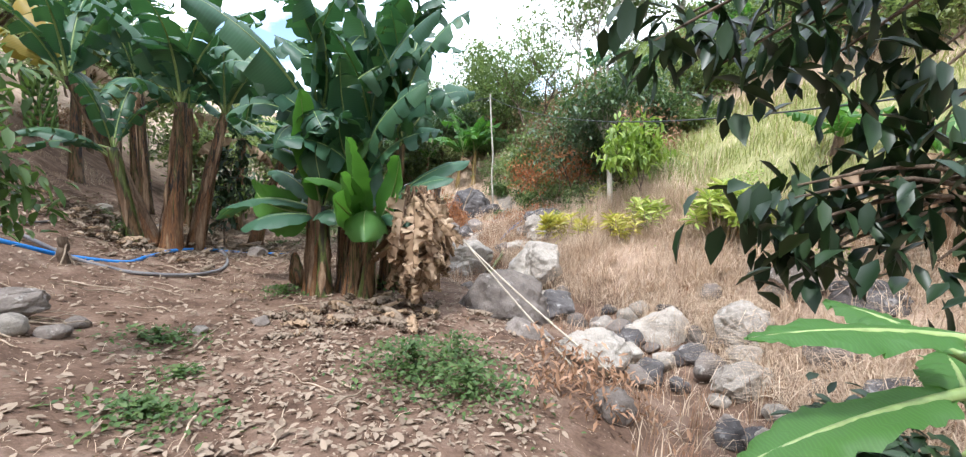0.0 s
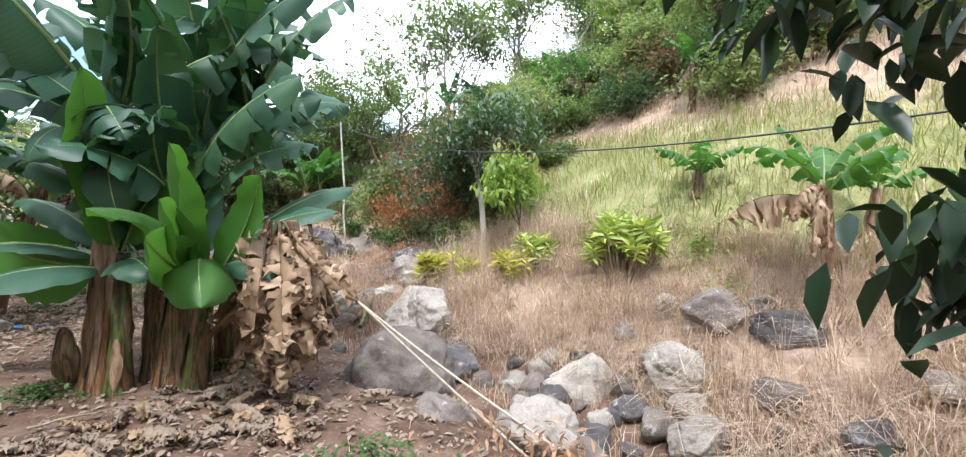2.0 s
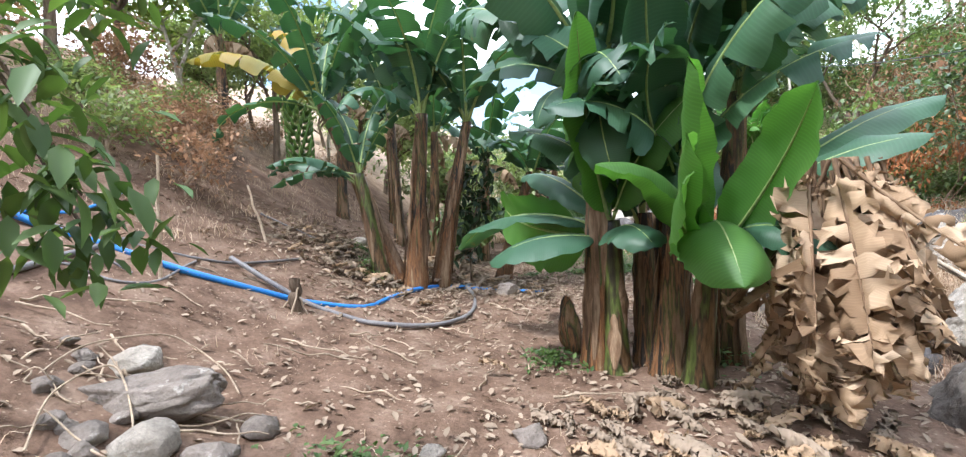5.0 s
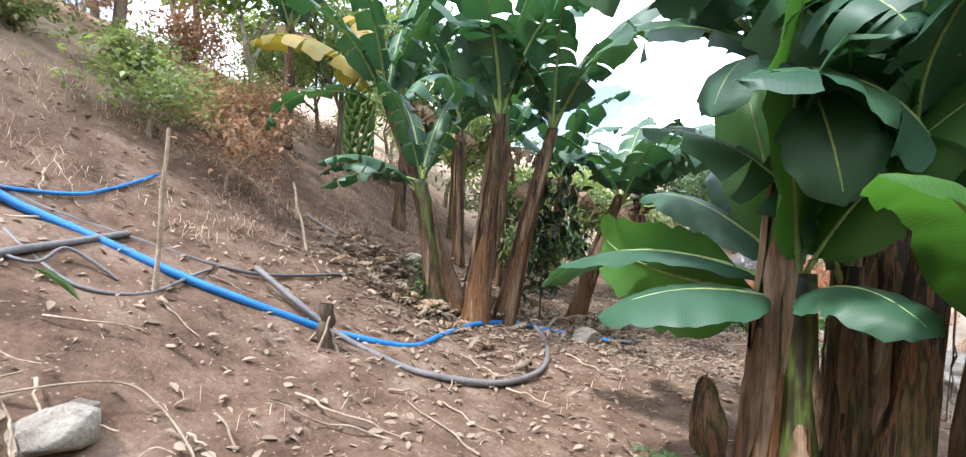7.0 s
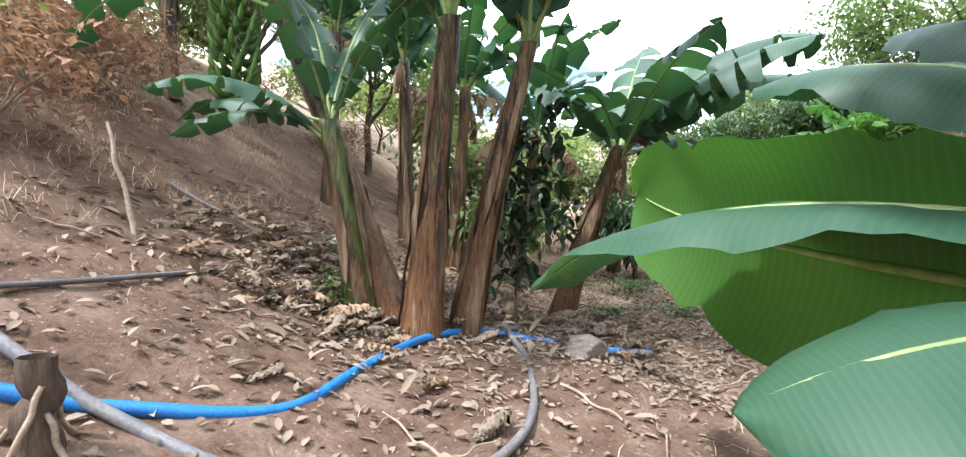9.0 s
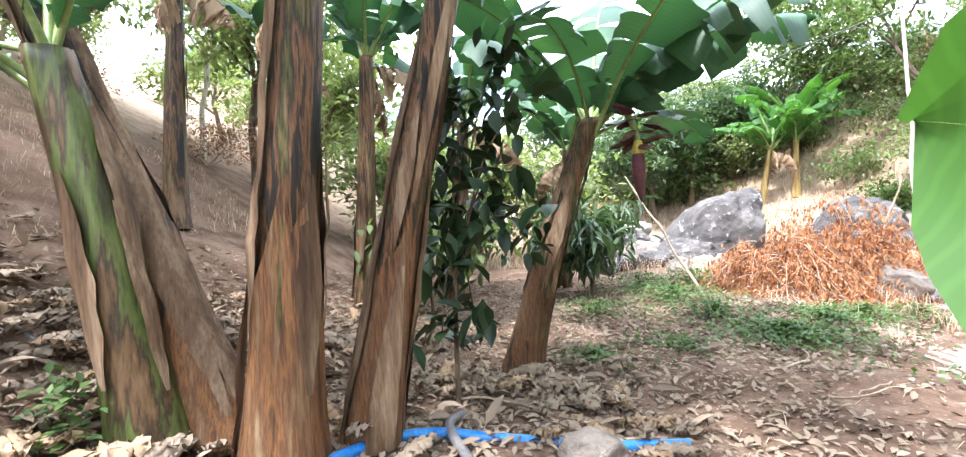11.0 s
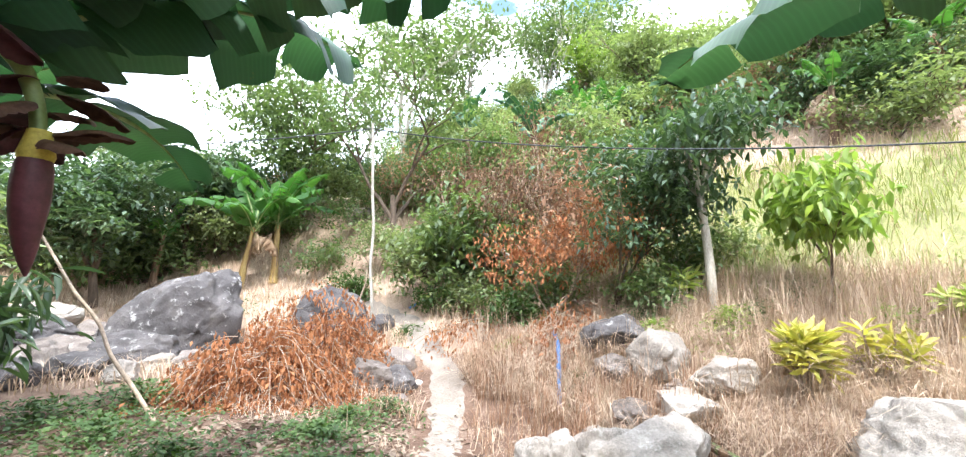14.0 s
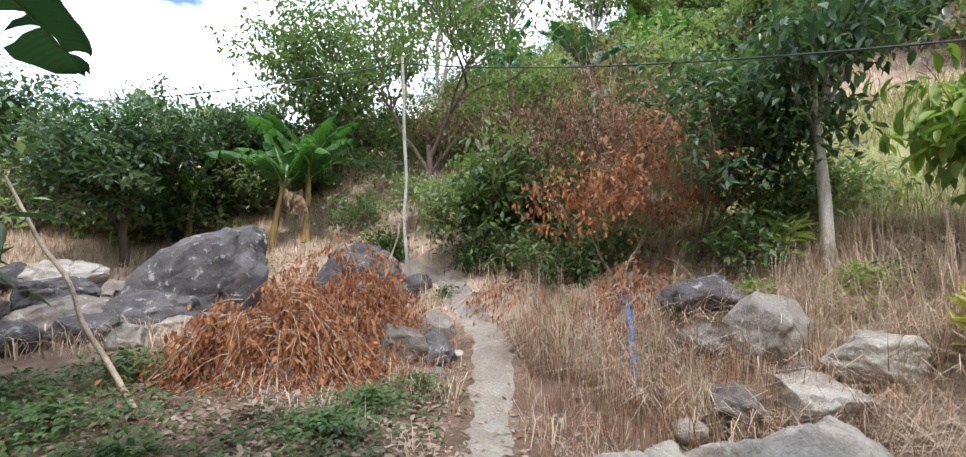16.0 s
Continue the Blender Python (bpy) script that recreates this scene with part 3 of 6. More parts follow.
# ---- banana plants ----
def banana_blade(rng, length, width, e0, droop, torn=0.4, fold=0.35, sag=0.5, twist=0.0, crumple=0.0):
    """A banana leaf along +x from the origin: blade (vertices, quads, uv) and the points of its midrib. The blade is torn into strips."""
    n = 30
    s = np.linspace(0, 1, n + 1)
    ang = e0 - droop * s ** 1.4
    step = length / n
    x = np.concatenate([[0], np.cumsum(np.cos(ang[:-1]) * step)])
    z = np.concatenate([[0], np.cumsum(np.sin(ang[:-1]) * step)])
    yb = twist * s ** 2 * length * 0.3
    rib = np.stack([x, yb, z], 1)
    u = np.clip((s - 0.13) / 0.87, 0, 1)
    half = 0.5 * width * np.clip((1 - np.abs(2 * u ** 0.85 - 1) ** 3.0), 0, 1) ** 0.6 * (1.06 - 0.18 * u)
    half = half * (1 - 0.11 * (rng.random(n + 1) < 0.13)) * (1 + 0.02 * np.sin(s * 40 + 5 * width))
    nrm = np.stack([-np.sin(ang), np.zeros(n + 1), np.cos(ang)], 1)
    tan = np.stack([np.cos(ang), np.zeros(n + 1), np.sin(ang)], 1)
    v, f, uv = [], [], []
    cols = 4
    for sign in (-1, 1):
        i = 3
        while i < n:
            run = int(rng.integers(1, 4)) if rng.random() < torn else int(rng.integers(3, 8))
            j = min(i + run, n) if torn > 0.12 else n
            a = fold + rng.normal(0, 0.10 + 0.25 * torn)
            bend = sag * rng.uniform(0.6, 1.5)
            shrink = rng.uniform(0.86, 1.04) if torn > 0.15 else 1.0
            start = len(v)
            for k in range(i, j + 1):
                edge = 0.0
                if torn > 0.12:
                    edge = 0.03 * length * ((k == i) - (k == j)) * rng.uniform(0.2, 1.0)
                for c in range(cols + 1):
                    q = c / cols
                    w = half[k] * q * shrink
                    rise = a * q - bend * q * q * 1.4
                    ca = 1.0 / math.sqrt(1 + (a - 2 * bend * q) ** 2 * 0.5)
                    p = rib[k] + np.array([0, sign, 0]) * w * ca + nrm[k] * (rise * half[k] * 0.8 + (0.006 * math.sin(k * 1.1 + sign) + 0.016 * math.sin(k * 0.42 + 9 * fold + 2 * sign)) * length * q * q) + tan[k] * (edge * q + 0.10 * w)
                    p[2] -= bend * 0.12 * half[k] * q
                    if crumple:
                        p = p + rng.normal(0, crumple, 3) * (0.3 + q)
                    v.append(p)
                    uv.append((s[k], q * sign))
            for k in range(j - i):
                for c in range(cols):
                    b = start + k * (cols + 1) + c
                    quad = (b, b + 1, b + cols + 2, b + cols + 1)
                    f.append(quad if sign < 0 else quad[::-1])
            i = j
    return np.array(v), f, uv, rib


def banana_leaf(parent, origin, azimuth, length, width, e0, droop, rng, mat="banana", torn=0.4, fold=0.35, sag=0.5, twist=0.0, name="leaf", label="", roll=0.0):
    v, f, uv, rib = banana_blade(rng, length, width, e0, droop, torn, fold, sag, twist, 0.02 if mat == "dry" else 0.004)
    ob = mesh_object(name, v, np.array(f), M[mat], parent, label, uv=uv)
    ob.location = origin
    ob.rotation_euler = (roll, 0, azimuth)
    tv, tf = tube(rib[:-1:2], [max(0.016, 0.012 * length), 0.004], 6)
    tv = np.array(tv) - (0, 0, 0.004)
    mesh_object("midrib", tv, np.array(tf), M["sheath" if mat == "dry" else "rib"], ob)
    return ob


def stem_mesh(height, radius, lean, rng, top_scale=0.6, rough=0.02):
    """A banana stem of wrapped sheaths: ridged, swollen at the foot, leaning."""
    rows, sides = 26, 20
    ph = rng.uniform(0, 6.28, 3)
    v, f = [], []
    for i in range(rows + 1):
        s = i / rows
        r = radius * (1 - (1 - top_scale) * s) * (1 + 0.28 * math.exp(-s * 9))
        cx, cy = lean[0] * (s + 0.25 * s * s) * height * 0.8, lean[1] * (s + 0.25 * s * s) * height * 0.8
        for k in range(sides):
            a = 2 * math.pi * k / sides
            ridge = 1 + 0.05 * math.sin(3 * a + ph[0] + s * 2.0) + 0.035 * math.sin(7 * a + ph[1] - s * 3) + rough * math.sin(13 * a + 9 * s + ph[2]) + rng.normal(0, 0.008)
            v.append((cx + math.cos(a) * r * ridge, cy + math.sin(a) * r * ridge, s * height))
    for i in range(rows):
        for k in range(sides):
            a, b = i * sides + k, i * sides + (k + 1) % sides
            f.append((a, b, b + sides, a + sides))
    f2 = [tuple(rows * sides + k for k in range(sides))]
    top = np.array((lean[0] * 1.25 * height * 0.8, lean[1] * 1.25 * height * 0.8, height))
    return v, [np.array(f), np.array(f2)], top


def strips(count, foot, rise, radius, lean, height, rng, out=0.045):
    """Peeling dry sheaths that hang down a stem."""
    made = []
    for _ in range(count):
        a = rng.uniform(0, 6.28)
        s0 = rng.uniform(foot, rise)
        ln = rng.uniform(0.25, 0.55) * height
        w = rng.uniform(0.25, 0.5)
        v, f, uv = [], [], []
        for i in range(9):
            s = s0 - (ln / height) * i / 8
            s = max(s, 0.01)
            cx, cy = lean[0] * (s + 0.25 * s * s) * height * 0.8, lean[1] * (s + 0.25 * s * s) * height * 0.8
            gap = 1.06 + out * 10 * (0.15 + 0.5 * math.sin(i / 8 * 3.0)) * rng.uniform(0.4, 1.0)
            rr = radius * (1 - 0.4 * s) * (1 + 0.28 * math.exp(-s * 9)) * gap
            taper = w * (0.06 + 0.9 * math.sin(0.25 + 2.75 * i / 8)) * rng.uniform(0.75, 1.2)
            for k in range(4):
                b = a + (k / 3 - 0.5) * taper * 2
                v.append((cx + math.cos(b) * rr * (1 + 0.03 * (k % 2)), cy + math.sin(b) * rr * (1 + 0.03 * (k % 2)), s * height))
                uv.append((i / 8, k / 3))
        for i in range(8):
            for k in range(3):
                b = i * 4 + k
                f.append((b, b + 1, b + 5, b + 4))
        made.append((v, f, uv))
    return made


def sheath_rim(radius, lean, height, rng):
    """The outer sheath round the foot of a stem, torn off at a ragged rim that stands away from the stem."""
    sides, rows, ph = 28, 7, rng.uniform(0, 6.28)
    rim = [0.36 + 0.07 * math.sin(2 * math.pi * k / sides * 2 + ph) + rng.uniform(-0.05, 0.05) for k in range(sides)]
    v, f = [], []
    for i in range(rows + 1):
        for k in range(sides):
            a = 2 * math.pi * k / sides
            s = 0.01 + rim[k] * i / rows
            r = radius * (1 - 0.38 * s) * (1 + 0.28 * math.exp(-s * 9)) * (1.09 + 0.05 * math.sin(5 * a + ph) + (0.1 * rng.uniform(0.3, 1) if i == rows else 0))
            v.append((lean[0] * (s + 0.25 * s * s) * height * 0.8 + math.cos(a) * r, lean[1] * (s + 0.25 * s * s) * height * 0.8 + math.sin(a) * r, s * height))
    for i in range(rows):
        for k in range(sides):
            a, b = i * sides + k, i * sides + (k + 1) % sides
            f.append((a, b, b + sides, a + sides))
    return v, np.array(f)


def reach(d, droop):
    """Azimuth, length and start angle of a leaf that arches by droop degrees and ends at d from its foot."""
    a = -radians(droop) * np.linspace(0, 1, 31)[:-1] ** 1.4
    cx, cz = np.cos(a).mean(), np.sin(a).mean()
    flat = math.hypot(d.x, d.y)
    return math.atan2(d.y, d.x), d.length / math.hypot(cx, cz), math.atan2(d.z, flat) - math.atan2(cz, cx)


def banana_plant(x, y, height, radius, lean, leaves, seed, label, mat="banana", stem="stem", peel=4, torn=0.45, hanging=0, group="", top_scale=0.62, sheath_at=0.95):
    """leaves: rows of (azimuth, length, width, start angle, droop), in degrees and metres."""
    rng = np.random.default_rng(seed)
    z = ground_at(x, y) - 0.04
    t = thing("banana_plant", x, y, z, label, "banana plant", group)
    v, f, top = stem_mesh(height, radius, lean, rng, top_scale)
    mesh_object("stem", v, f, M[stem], t)
    for sv, sf, suv in strips(peel, 0.35, sheath_at, radius, lean, height, rng):
        mesh_object("dry_sheath", sv, np.array(sf), M["sheath"], t, uv=suv)
    if peel > 8:
        mesh_object("peeled_sheath", *sheath_rim(radius, lean, height, rng), M["stem_bare"], t)
    for row in leaves:
        o = Vector(top) - Vector((0, 0, rng.uniform(0.02, 0.22)))
        if isinstance(row[0], tuple):
            az, ln, e0 = reach(Vector(row[0]) - Vector((x, y, z)) - o, row[2])
            wd, dr, m = row[1], row[2], (row[3] if len(row) > 3 else mat)
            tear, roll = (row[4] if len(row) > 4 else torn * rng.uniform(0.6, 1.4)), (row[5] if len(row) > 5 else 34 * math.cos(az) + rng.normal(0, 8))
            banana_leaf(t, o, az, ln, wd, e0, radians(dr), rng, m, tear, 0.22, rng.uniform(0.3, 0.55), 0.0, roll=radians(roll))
            continue
        az, ln, wd, e0, dr = row[:5]
        m = row[5] if len(row) > 5 else mat
        banana_leaf(t, o, radians(az), ln, wd, radians(e0), radians(dr), rng, m, torn * rng.uniform(0.6, 1.4), 0.3, rng.uniform(0.35, 0.7), rng.normal(0, 0.25))
    for _ in range(hanging):
        az = rng.uniform(0, 360)
        banana_leaf(t, Vector(top) - Vector((0, 0, rng.uniform(0.05, 0.3))), radians(az), rng.uniform(0.9, 1.5), 0.3, radians(rng.uniform(-20, 20)), radians(rng.uniform(70, 100)), rng,
                    "dry", 0.7, -0.7, 1.2, 0, "dry_leaf", "dead brown hanging leaf")
    return t, top


def crown_rows(n, length, width, rng, e0=(35, 75), droop=(60, 120), first=None):
    """An even whorl of leaves."""
    a0 = rng.uniform(0, 360) if first is None else first
    return [(a0 + 137.5 * i, length * rng.uniform(0.8, 1.12), width * rng.uniform(0.85, 1.1), rng.uniform(*e0), rng.uniform(*droop)) for i in range(n)]


# ---- stones ----
def stone(name, x, y, w, d, h, material, label, turn=0.0, seed=0, sink=0.25, sharp=0.35, detail=4, top=None, category="boulder", group="", z=None, flat=0.0, cracks=2, slant=0.0):
    rng = np.random.default_rng(seed + 100)
    bm = bmesh.new()
    bmesh.ops.create_icosphere(bm, subdivisions=detail + (2 if w > 1.3 or cracks > 2 else 1 if w > 0.6 else 0), radius=1.0)
    off = Vector(rng.uniform(-50, 50, 3))
    planes = [(Vector(rng.normal(0, 1, 3)).normalized(), rng.uniform(0.64, 0.92)) for _ in range(14)]
    splits = [(Vector(rng.normal(0, 1, 3) * (1, 1, 0.45)).normalized(), rng.uniform(-0.45, 0.45), rng.uniform(0.05, 0.11), rng.uniform(-0.04, 0.06)) for _ in range(cracks)]
    for vt in bm.verts:
        p = vt.co.copy()
        for nrm, dist in planes:
            k = p.dot(nrm) - dist
            if k > 0:
                p -= nrm * k * (0.6 + sharp)
        p *= 1 + 0.13 * noise.fractal(p * 1.3 + off, 1.0, 2.0, 3) + 0.07 * noise.noise(p * 4 + off) + 0.03 * noise.noise(p * 11 + off) + 0.012 * noise.noise(p * 26 + off)
        for nrm, dist, deep, step in splits:
            k = p.dot(nrm) - dist + 0.1 * noise.noise(p * 2.3 + off) + 0.03 * noise.noise(p * 8 + off)
            p *= 1 - deep * math.exp(-(k / 0.035) ** 2) - (step if k > 0 else 0)
        if flat and p.z > 1 - flat:
            p.z = 1 - flat + (p.z - 1 + flat) * 0.15
        p.z += slant * p.x * (p.z > 0)
        vt.co = Vector((p.x * w / 2, p.y * d / 2, p.z * h / 2))
    me = bpy.data.meshes.new(name)
    for fc in bm.faces:
        fc.smooth = True
    bm.to_mesh(me)
    bm.free()
    me.materials.append(material)
    ob = new(name, me)
    zz = ground_at(x, y) - sink * h + h / 2 if z is None else z
    ob.location, ob.rotation_euler = (x, y, zz), (rng.uniform(-0.1, 0.1), rng.uniform(-0.1, 0.1), radians(turn))
    return tagged(ob, label, category, group)


def pipe(name, ctrl, radius, material, label, category="hose", n=60, lift=True):
    """A hose that lies on the ground along control points (x, y, lift)."""
    pts = curve_points(ctrl, n)
    if lift:
        pts[:, 2] = land(pts[:, 0], pts[:, 1]) + pts[:, 2] + radius * 0.8
    v, f = tube(pts, radius, 10)
    return tagged(mesh_object(name, v, np.array(f), material), label, category)


# ---- the land ----
def spaced(lo, hi, a, b, step, far):
    """Grid lines: even between a and b, then ever wider out to lo and hi."""
    mid = list(np.arange(a, b, step))
    out, d, p = [], step, mid[-1]
    while p < hi:
        d = min(d * 1.22, far)
        p += d
        out.append(p)
    pre, d, p = [], step, a
    while p > lo:
        d = min(d * 1.22, far)
        p -= d
        pre.append(p)
    return np.array(pre[::-1] + mid + out)


def wobble(x, y):
    """Small rises and hollows of the soil."""
    return (0.035 * np.sin(1.9 * x + 0.7 * y + 1.3) * np.sin(1.4 * y - 0.6 * x) + 0.018 * np.sin(5.1 * x - 2.2 * y) * np.sin(4.3 * y + 1.7 * x)
            + 0.008 * np.sin(11.0 * x + 3.0 * y) * np.sin(9.0 * y - 5.0 * x))


gx, gy = spaced(-800, 800, -11, 9, 0.1, 60), spaced(-500, 900, -0.5, 24, 0.1, 60)
X, Y = np.meshgrid(gx, gy)
Z = land(X, Y) + wobble(X, Y) * np.clip(1.6 - np.hypot(X + 1, Y - 10) / 30, 0, 1)
nx, ny = len(gx), len(gy)
idx = np.arange(nx * ny).reshape(ny, nx)
quads = np.stack([idx[:-1, :-1], idx[:-1, 1:], idx[1:, 1:], idx[1:, :-1]], -1).reshape(-1, 4)
ground = mesh_object("ground", np.stack([X, Y, Z], -1).reshape(-1, 3), quads, M["earth"])
tagged(ground, "red-brown earth with dry litter, grassy on the slope", "ground", kind="structure")
G = X - gully_x(Y)
cover = ease(0.3, 3.0, G) + 0.6 * ease(16, 24, Y) + 0.5 * ease(9, 14, -X - 0.6 * (Y - 6.5))
ground.data.attributes.new("meadow", "FLOAT", "POINT").data.foreach_set("value", np.clip(cover, 0, 1).ravel().astype(np.float32))

ground.data.attributes.new("lush", "FLOAT", "POINT").data.foreach_set("value", (0.85 * ease(3.8, 5.2, G) * (1 - ease(8.5, 10.5, G)) * ease(2, 5, Y) * ease(2.5, 4.5, X) * (1 - ease(17, 20, Y))).ravel().astype(np.float32))

# the trodden trail beyond the grove
mid = curve_points([(-3.45, 12.1, 0), (-3.0, 12.9, 0), (-2.5, 13.9, 0), (-1.6, 15.5, 0), (-0.85, 16.9, 0), (-0.5, 18.4, 0), (-0.2, 20.4, 0), (-0.55, 22.0, 0), (-1.6, 24.0, 0)], 150)
tv, tq = [], []
for i, p in enumerate(mid):
    d = mid[min(i + 1, 149)] - mid[max(i - 1, 0)]
    s = np.array((d[1], -d[0])) / np.hypot(d[0], d[1])
    fade = min(1.0, (i + 2) / 60, (150 - i) / 20)
    for k in range(9):
        q = (k / 4 - 1) * (0.3 + 0.05 * math.sin(i * 0.21) + 0.03 * math.sin(i * 0.53 + k)) * (0.5 + 0.5 * fade)
        px, py = p[0] + s[0] * q, p[1] + s[1] * q
        edge = 1 - (k / 4 - 1) ** 4
        tv.append((px, py, ground_at(px, py) + float(wobble(px, py)) - 0.018 + 0.034 * edge * fade + 0.009 * math.sin(17 * px + 2 * py) * math.sin(13 * py - 5 * px)))
        if i and k:
            a = i * 9 + k
            tq.append((a - 10, a - 9, a, a - 1))
tagged(mesh_object("trail", tv, np.array(tq), M["trail"]), "pale dusty trodden footpath across the dry ground", "footpath", kind="structure")


# ---- main banana clump ----
CL = "banana clump beside the trail"
banana_plant(-2.62, 7.95, 2.75, 0.14, (0.04, -0.02), [
    ((-3.1, 7.5, 4.5), 0.75, 60), ((-1.4, 7.9, 4.3), 0.75, 60), ((-4.0, 7.6, 4.2), 0.78, 60), ((-3.75, 7.5, 2.2), 0.75, 115), ((-2.1, 7.0, 1.95), 0.65, 120), ((-4.2, 8.9, 3.6), 0.72, 70),
    ((-2.45, 9.8, 4.2), 0.7, 60), ((-2.6, 6.9, 3.7), 0.7, 75), ((-1.2, 8.6, 3.4), 0.7, 70), ((-3.9, 8.0, 3.1), 0.72, 90), ((-2.4, 7.35, 1.3), 0.5, 100, "banana", 0.1), ((-2.75, 7.1, 1.75), 0.55, 115, "banana", 0.1)], 11,
    "tall banana plant with dark torn leaves over a mottled stem", stem="stem_green", group=CL, peel=10, torn=0.45)
banana_plant(-2.1, 8.75, 2.5, 0.15, (0.03, 0.06), [
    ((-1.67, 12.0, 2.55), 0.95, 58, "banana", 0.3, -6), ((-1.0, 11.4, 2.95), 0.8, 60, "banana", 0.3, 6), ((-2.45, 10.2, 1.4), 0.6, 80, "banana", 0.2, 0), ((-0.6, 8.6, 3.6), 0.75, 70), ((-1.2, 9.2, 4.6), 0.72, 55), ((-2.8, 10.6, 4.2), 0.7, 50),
    ((-2.5, 7.2, 3.6), 0.7, 70), ((-3.4, 9.4, 3.9), 0.7, 55), ((-0.9, 10.0, 3.3), 0.65, 75)], 12,
    "banana plant with broad green leaves and peeling brown stem", group=CL, peel=10, torn=0.3)
banana_plant(-1.7, 7.82, 1.25, 0.12, (0.09, -0.03), [
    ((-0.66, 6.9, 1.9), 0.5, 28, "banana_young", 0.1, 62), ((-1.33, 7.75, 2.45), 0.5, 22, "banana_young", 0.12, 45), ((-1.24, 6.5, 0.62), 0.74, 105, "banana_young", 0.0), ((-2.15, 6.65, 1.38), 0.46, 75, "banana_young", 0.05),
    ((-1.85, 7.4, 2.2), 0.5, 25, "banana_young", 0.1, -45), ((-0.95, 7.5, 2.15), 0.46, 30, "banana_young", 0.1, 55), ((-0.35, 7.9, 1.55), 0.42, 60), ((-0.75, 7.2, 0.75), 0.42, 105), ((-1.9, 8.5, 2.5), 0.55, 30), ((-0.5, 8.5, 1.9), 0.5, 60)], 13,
    "young banana sucker with bright upright leaves", stem="stem_green", group=CL, peel=3, torn=0.1)
banana_plant(-2.42, 7.88, 1.45, 0.12, (-0.02, 0.03), [
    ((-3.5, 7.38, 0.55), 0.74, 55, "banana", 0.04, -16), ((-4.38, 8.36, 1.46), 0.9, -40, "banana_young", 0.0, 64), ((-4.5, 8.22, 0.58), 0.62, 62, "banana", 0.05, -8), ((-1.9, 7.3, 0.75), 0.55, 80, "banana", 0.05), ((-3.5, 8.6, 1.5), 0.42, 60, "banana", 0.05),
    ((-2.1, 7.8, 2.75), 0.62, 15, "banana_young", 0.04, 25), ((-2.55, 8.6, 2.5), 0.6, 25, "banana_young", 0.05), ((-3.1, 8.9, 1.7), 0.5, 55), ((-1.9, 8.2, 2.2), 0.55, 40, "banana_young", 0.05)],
    14, "short banana plant with low spreading leaves", stem="stem_green", group=CL, peel=4, torn=0.08)
banana_plant(-1.98, 7.95, 1.9, 0.14, (0.06, 0.03), [
    ((-1.2, 7.4, 2.5), 0.6, 70), ((-1.0, 8.3, 3.2), 0.65, 55), ((-2.0, 6.9, 2.2), 0.6, 95), ((-2.9, 8.2, 3.1), 0.6, 60), ((-0.6, 8.2, 2.3), 0.6, 75), ((-2.9, 7.3, 2.0), 0.6, 95), ((-1.3, 7.3, 3.1), 0.62, 55)], 15,
    "banana plant with dark leaves and rough brown stem", group=CL, peel=5, torn=0.3)
banana_plant(-2.2, 8.2, 1.5, 0.13, (-0.03, 0.03), [
    ((-2.2, 6.95, 2.0), 0.6, 85), ((-3.4, 8.2, 2.0), 0.55, 80), ((-2.8, 9.3, 2.3), 0.55, 60), ((-1.2, 8.3, 2.4), 0.6, 60)], 16, "banana plant with dark green leaves inside the clump", group=CL, peel=4, torn=0.2)
stone("stump", -2.95, 8.0, 0.24, 0.22, 0.7, M["stem"], "cut dark banana stump beside the clump", 0, 71, 0.1, category="stump")

banana_plant(-2.3, 9.2, 3.6, 0.14, (0.03, 0.03), [
    (0, 2.7, 0.8, 74, 70), (45, 2.6, 0.75, 60, 75), (100, 2.4, 0.7, 70, 70), (160, 2.5, 0.75, 66, 80), (200, 2.5, 0.75, 70, 85), (-60, 2.5, 0.8, 66, 90), (-100, 2.6, 0.8, 80, 60), (-20, 2.6, 0.75, 82, 55)], 17,
    "tall banana plant with wide drooping leaves", group=CL, peel=4, torn=0.45)
banana_plant(-1.6, 8.6, 2.6, 0.14, (0.06, 0.02), [
    ((-1.0, 9.65, 4.75), 0.75, 45, "banana", 0.7), ((-0.8, 9.9, 3.15), 0.65, 75, "banana", 0.7), ((-0.5, 8.9, 4.2), 0.7, 60, "banana", 0.6), ((-1.4, 7.3, 3.8), 0.7, 60), ((-2.6, 7.8, 4.3), 0.7, 45), ((-0.3, 8.3, 2.9), 0.65, 80), ((-2.0, 10.4, 3.8), 0.7, 60)], 18,
    "banana plant with torn bluish-green leaves", group=CL, peel=4, torn=0.5)

